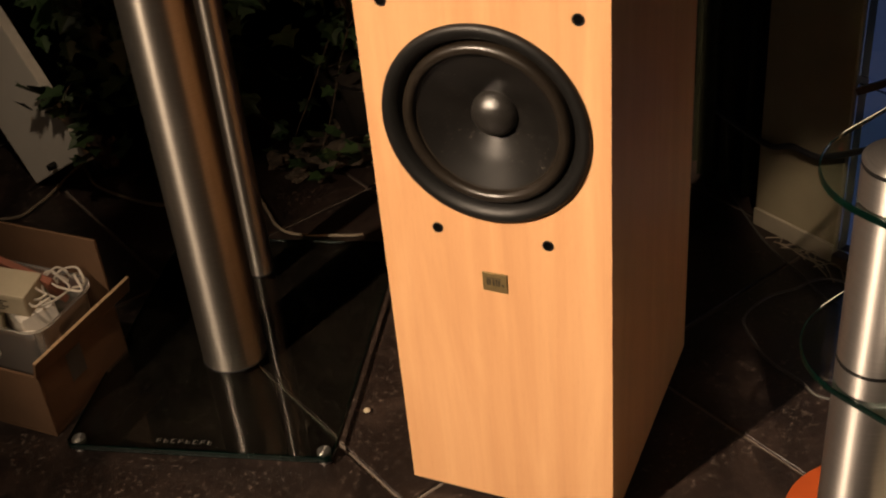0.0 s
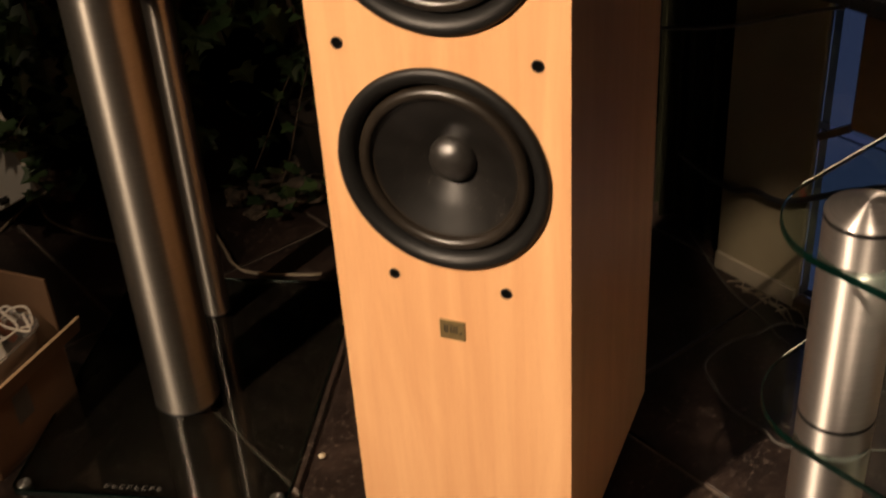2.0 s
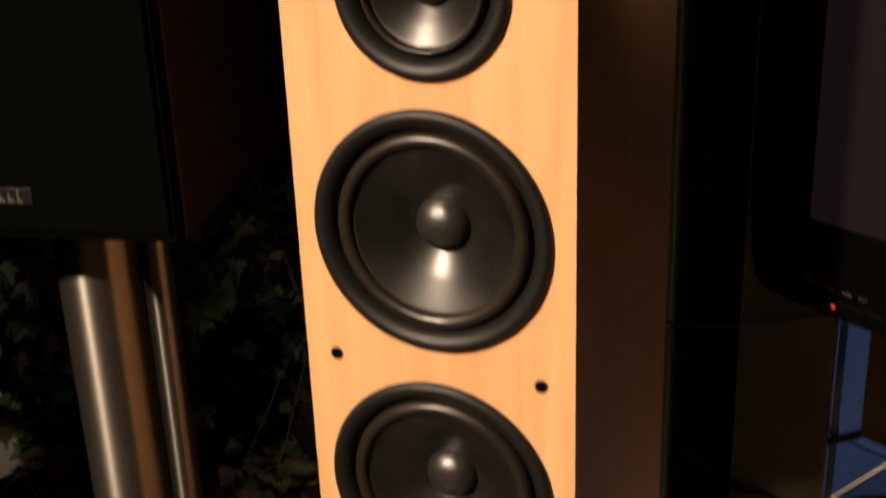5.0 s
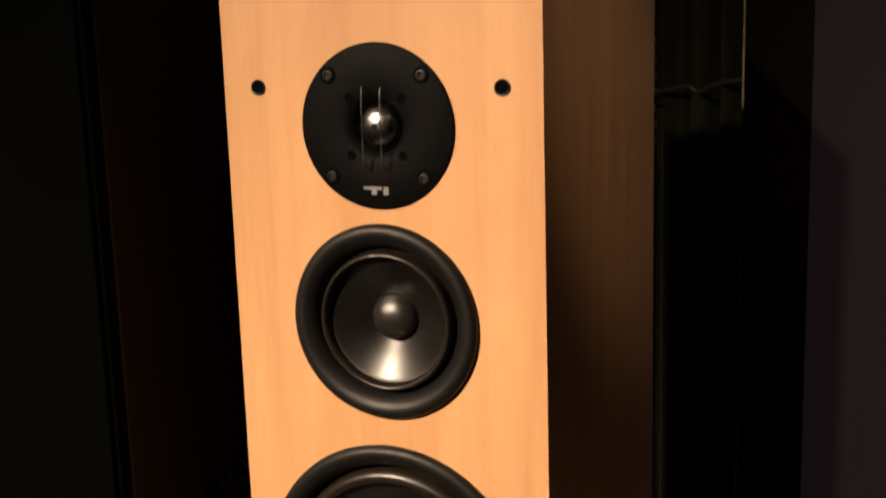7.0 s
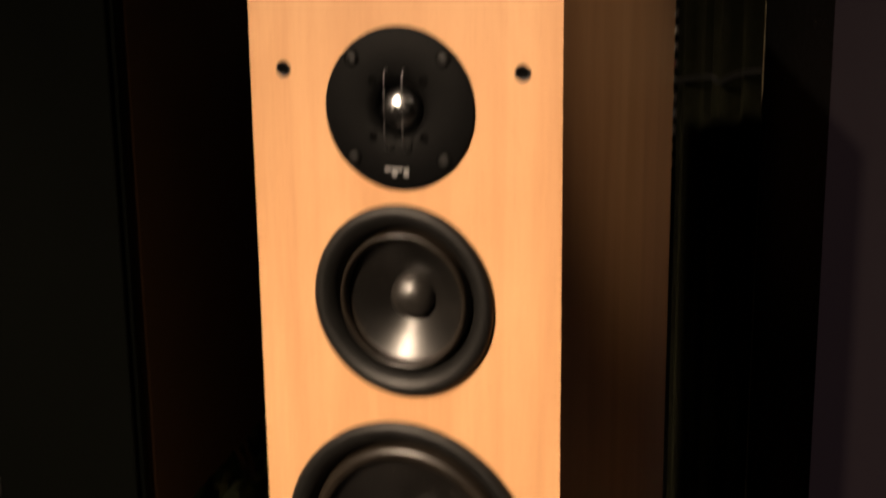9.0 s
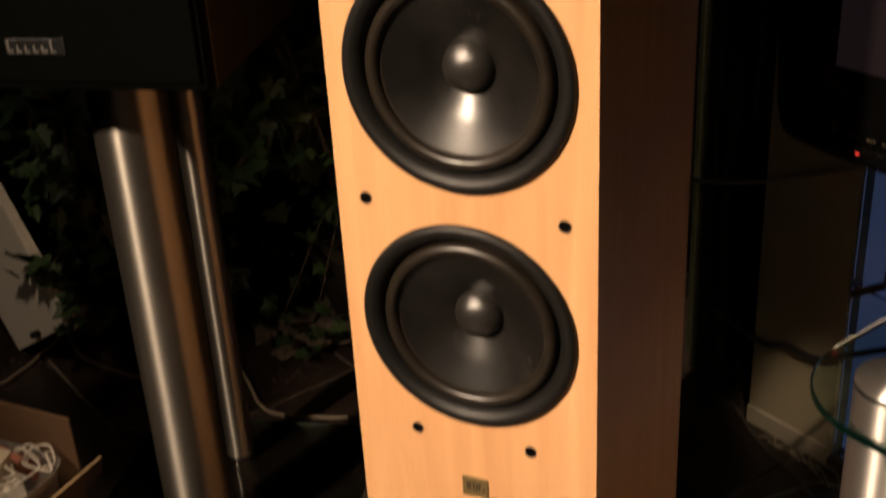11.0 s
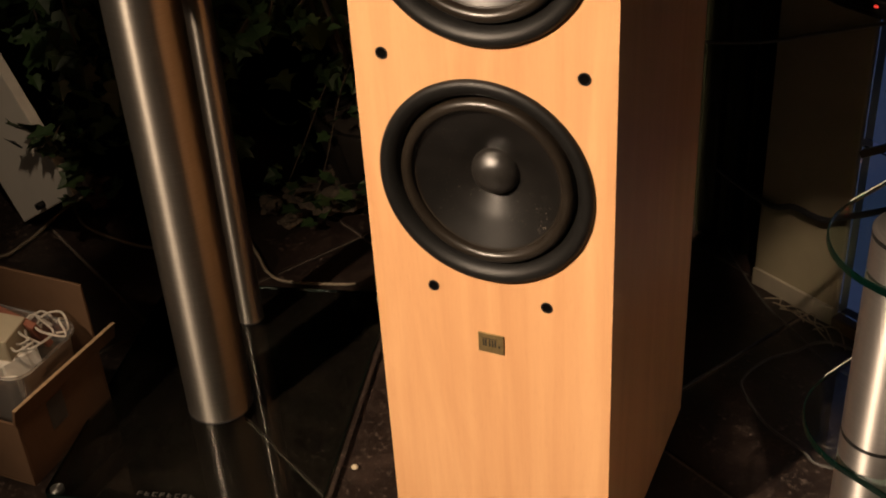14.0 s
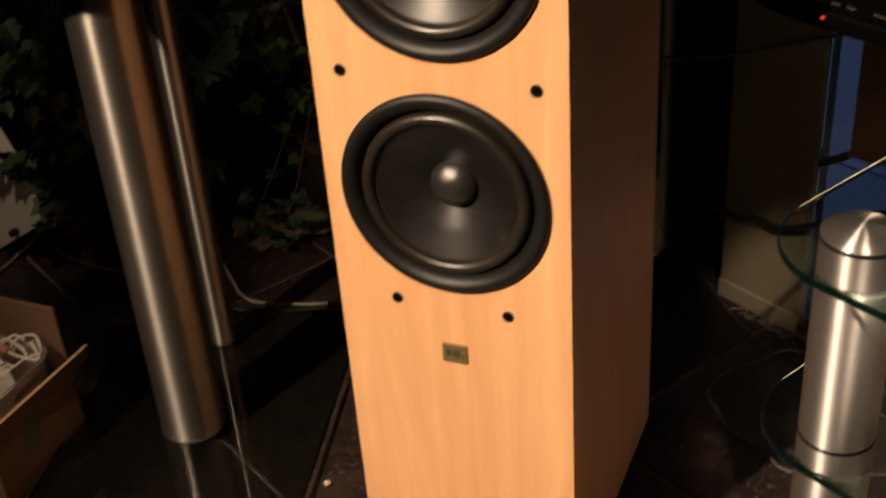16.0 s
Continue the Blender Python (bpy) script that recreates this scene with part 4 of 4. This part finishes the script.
def plant(name, place, stems, height, spread, leaves, size, seed, label, pot_r=0.13, pot_h=0.14, runners=()):
    r = random.Random(seed)
    pl = thing(name, pose(*place), label, "plant", "house plants")
    part("pot", lathe([(0.0, 0.0), (pot_r * 0.7, 0.0), (pot_r * 0.75, 0.01), (pot_r, pot_h - 0.01), (pot_r, pot_h), (pot_r - 0.01, pot_h), (pot_r - 0.012, pot_h - 0.02), (0.0, pot_h - 0.02)], 40), TERRA, pl, "dark glazed pot", True)
    part("soil", lathe([(pot_r - 0.014, pot_h - 0.019), (pot_r * 0.5, pot_h - 0.010), (0.0, pot_h - 0.012)], 24), SOIL, pl, "", True)
    wood, crown = bmesh.new(), bmesh.new()
    lines = []
    for s in range(stems):
        a = r.uniform(0, 6.283)
        reach = spread * math.sqrt(r.uniform(0.05, 1))
        top = height * r.uniform(0.55, 1.0)
        droop = r.uniform(0.0, 0.35) * top
        pts = [Vector((0.3 * pot_r * math.cos(a), 0.3 * pot_r * math.sin(a), pot_h - 0.02)),
               Vector((0.45 * reach * math.cos(a), 0.45 * reach * math.sin(a), pot_h + 0.45 * top)) + Vector((r.uniform(-1, 1), r.uniform(-1, 1), 0)) * 0.04,
               Vector((0.85 * reach * math.cos(a), 0.85 * reach * math.sin(a), pot_h + 0.95 * top)) + Vector((r.uniform(-1, 1), r.uniform(-1, 1), 0)) * 0.05,
               Vector((1.15 * reach * math.cos(a), 1.15 * reach * math.sin(a), pot_h + top - droop))]
        line = curve_points(pts, 7)
        lines.append(line)
        add_tube(wood, line, 0.005, 5, 0.35)
    for far in runners:
        end = Vector(far) - Vector(place)
        line = curve_points([Vector((0, 0, pot_h - 0.02)), Vector((end.x * 0.35, end.y * 0.35, pot_h + 0.10)), end + Vector((0.02, 0.03, 0.06)), end], 7)
        lines.append(line)
        add_tube(wood, line, 0.0016, 5, 0.5)
        for k in range(17):
            p = line[min(len(line) - 1, int(len(line) * (0.45 + 0.55 * r.random())))]
            m = Matrix.Translation(p + Vector((r.gauss(0, 1), r.gauss(0, 0.7), r.gauss(0, 1))) * 0.024) @ Euler((r.uniform(-0.3, 1.3), r.uniform(-0.6, 0.6), r.uniform(-1.2, 1.2) + 3.1)).to_matrix().to_4x4()
            add_leaf(crown, m, size * r.uniform(0.5, 0.95))
    for k in range(leaves):
        line = lines[k % stems]
        p = line[min(len(line) - 1, int(len(line) * (0.08 + 0.92 * r.random() ** 0.8)))]
        off = Vector((r.gauss(0, 1), r.gauss(0, 1), r.gauss(0, 0.9))) * 0.042
        q = p + off
        m = Matrix.Translation(q) @ Euler((r.uniform(-1.4, 0.5), r.uniform(-0.7, 0.7), r.uniform(0, 6.283))).to_matrix().to_4x4()
        add_leaf(crown, m, size * r.uniform(0.55, 1.2))
    part("stem", wood, BARK, pl, "", True)
    tagged(part("foliage", crown, LEAF, pl, "lobed dark green leaves"), kind="stuff")


plant("ivy_plant", (-0.95, 0.78, 0), 34, 0.55, 0.26, 1100, 0.042, 3, "bushy dark green ivy growing in a pot on the floor")
plant("ivy_plant", (-0.80, 0.60, 0), 36, 0.42, 0.18, 900, 0.046, 31, "bushy dark green ivy growing in a pot on the floor", 0.09, 0.10, ((-0.925, 0.415, 0.165), (-0.905, 0.415, 0.140)))
plant("ivy_plant", (-0.52, 0.80, 0), 26, 0.62, 0.24, 800, 0.036, 8, "bushy dark green ivy growing in a pot on the floor", 0.13, 0.14, ((-0.575, 0.60, 0.030), (-0.500, 0.615, 0.030), (-0.640, 0.64, 0.035)))
plant("tall_house_plant", (-0.55, 1.22, 0), 26, 1.35, 0.30, 900, 0.045, 12, "tall leafy house plant standing beside the disc rack", 0.16, 0.22)
plant("ivy_plant", (-1.45, 0.95, 0), 30, 0.95, 0.36, 900, 0.045, 21, "bushy dark green ivy growing in a pot on the floor")

# ---- floor tiles ----
PITCH_E, PITCH, GAP, E_AT, N_AT = 0.620, 0.382, 0.006, -0.087, -0.092
tile_mesh = None
i0, i1 = math.floor((E0 - E_AT) / PITCH_E), math.ceil((E1 - E_AT) / PITCH_E)
j0, j1 = math.floor((N0 - N_AT) / PITCH), math.ceil((N1 - N_AT) / PITCH)
rng = random.Random(9)
for i in range(i0, i1):
    for j in range(j0, j1):
        ea, na = E_AT + i * PITCH_E + GAP / 2, N_AT + j * PITCH + GAP / 2
        eb, nb = min(ea + PITCH_E - GAP, E1), min(na + PITCH - GAP, N1)
        ea, na = max(ea, E0), max(na, N0)
        if eb - ea < 0.02 or nb - na < 0.02:
            continue
        if tile_mesh is not None and abs(eb - ea - PITCH_E + GAP) < 1e-6 and abs(nb - na - PITCH + GAP) < 1e-6:
            ob = new("tile", tile_mesh)
        else:
            s, u = (eb - ea) / 2, (nb - na) / 2
            ob = part("tile", box((-s, -u, -0.006), (s, u, 0.0), 0.0012, 1), TILE)
            if abs(eb - ea - PITCH_E + GAP) < 1e-6 and abs(nb - na - PITCH + GAP) < 1e-6:
                tile_mesh = ob.data
        ob.parent = floor
        ob.matrix_basis = pose((ea + eb) / 2, (na + nb) / 2, 0.0, rng.uniform(-0.05, 0.05), rng.uniform(-0.05, 0.05), 0)
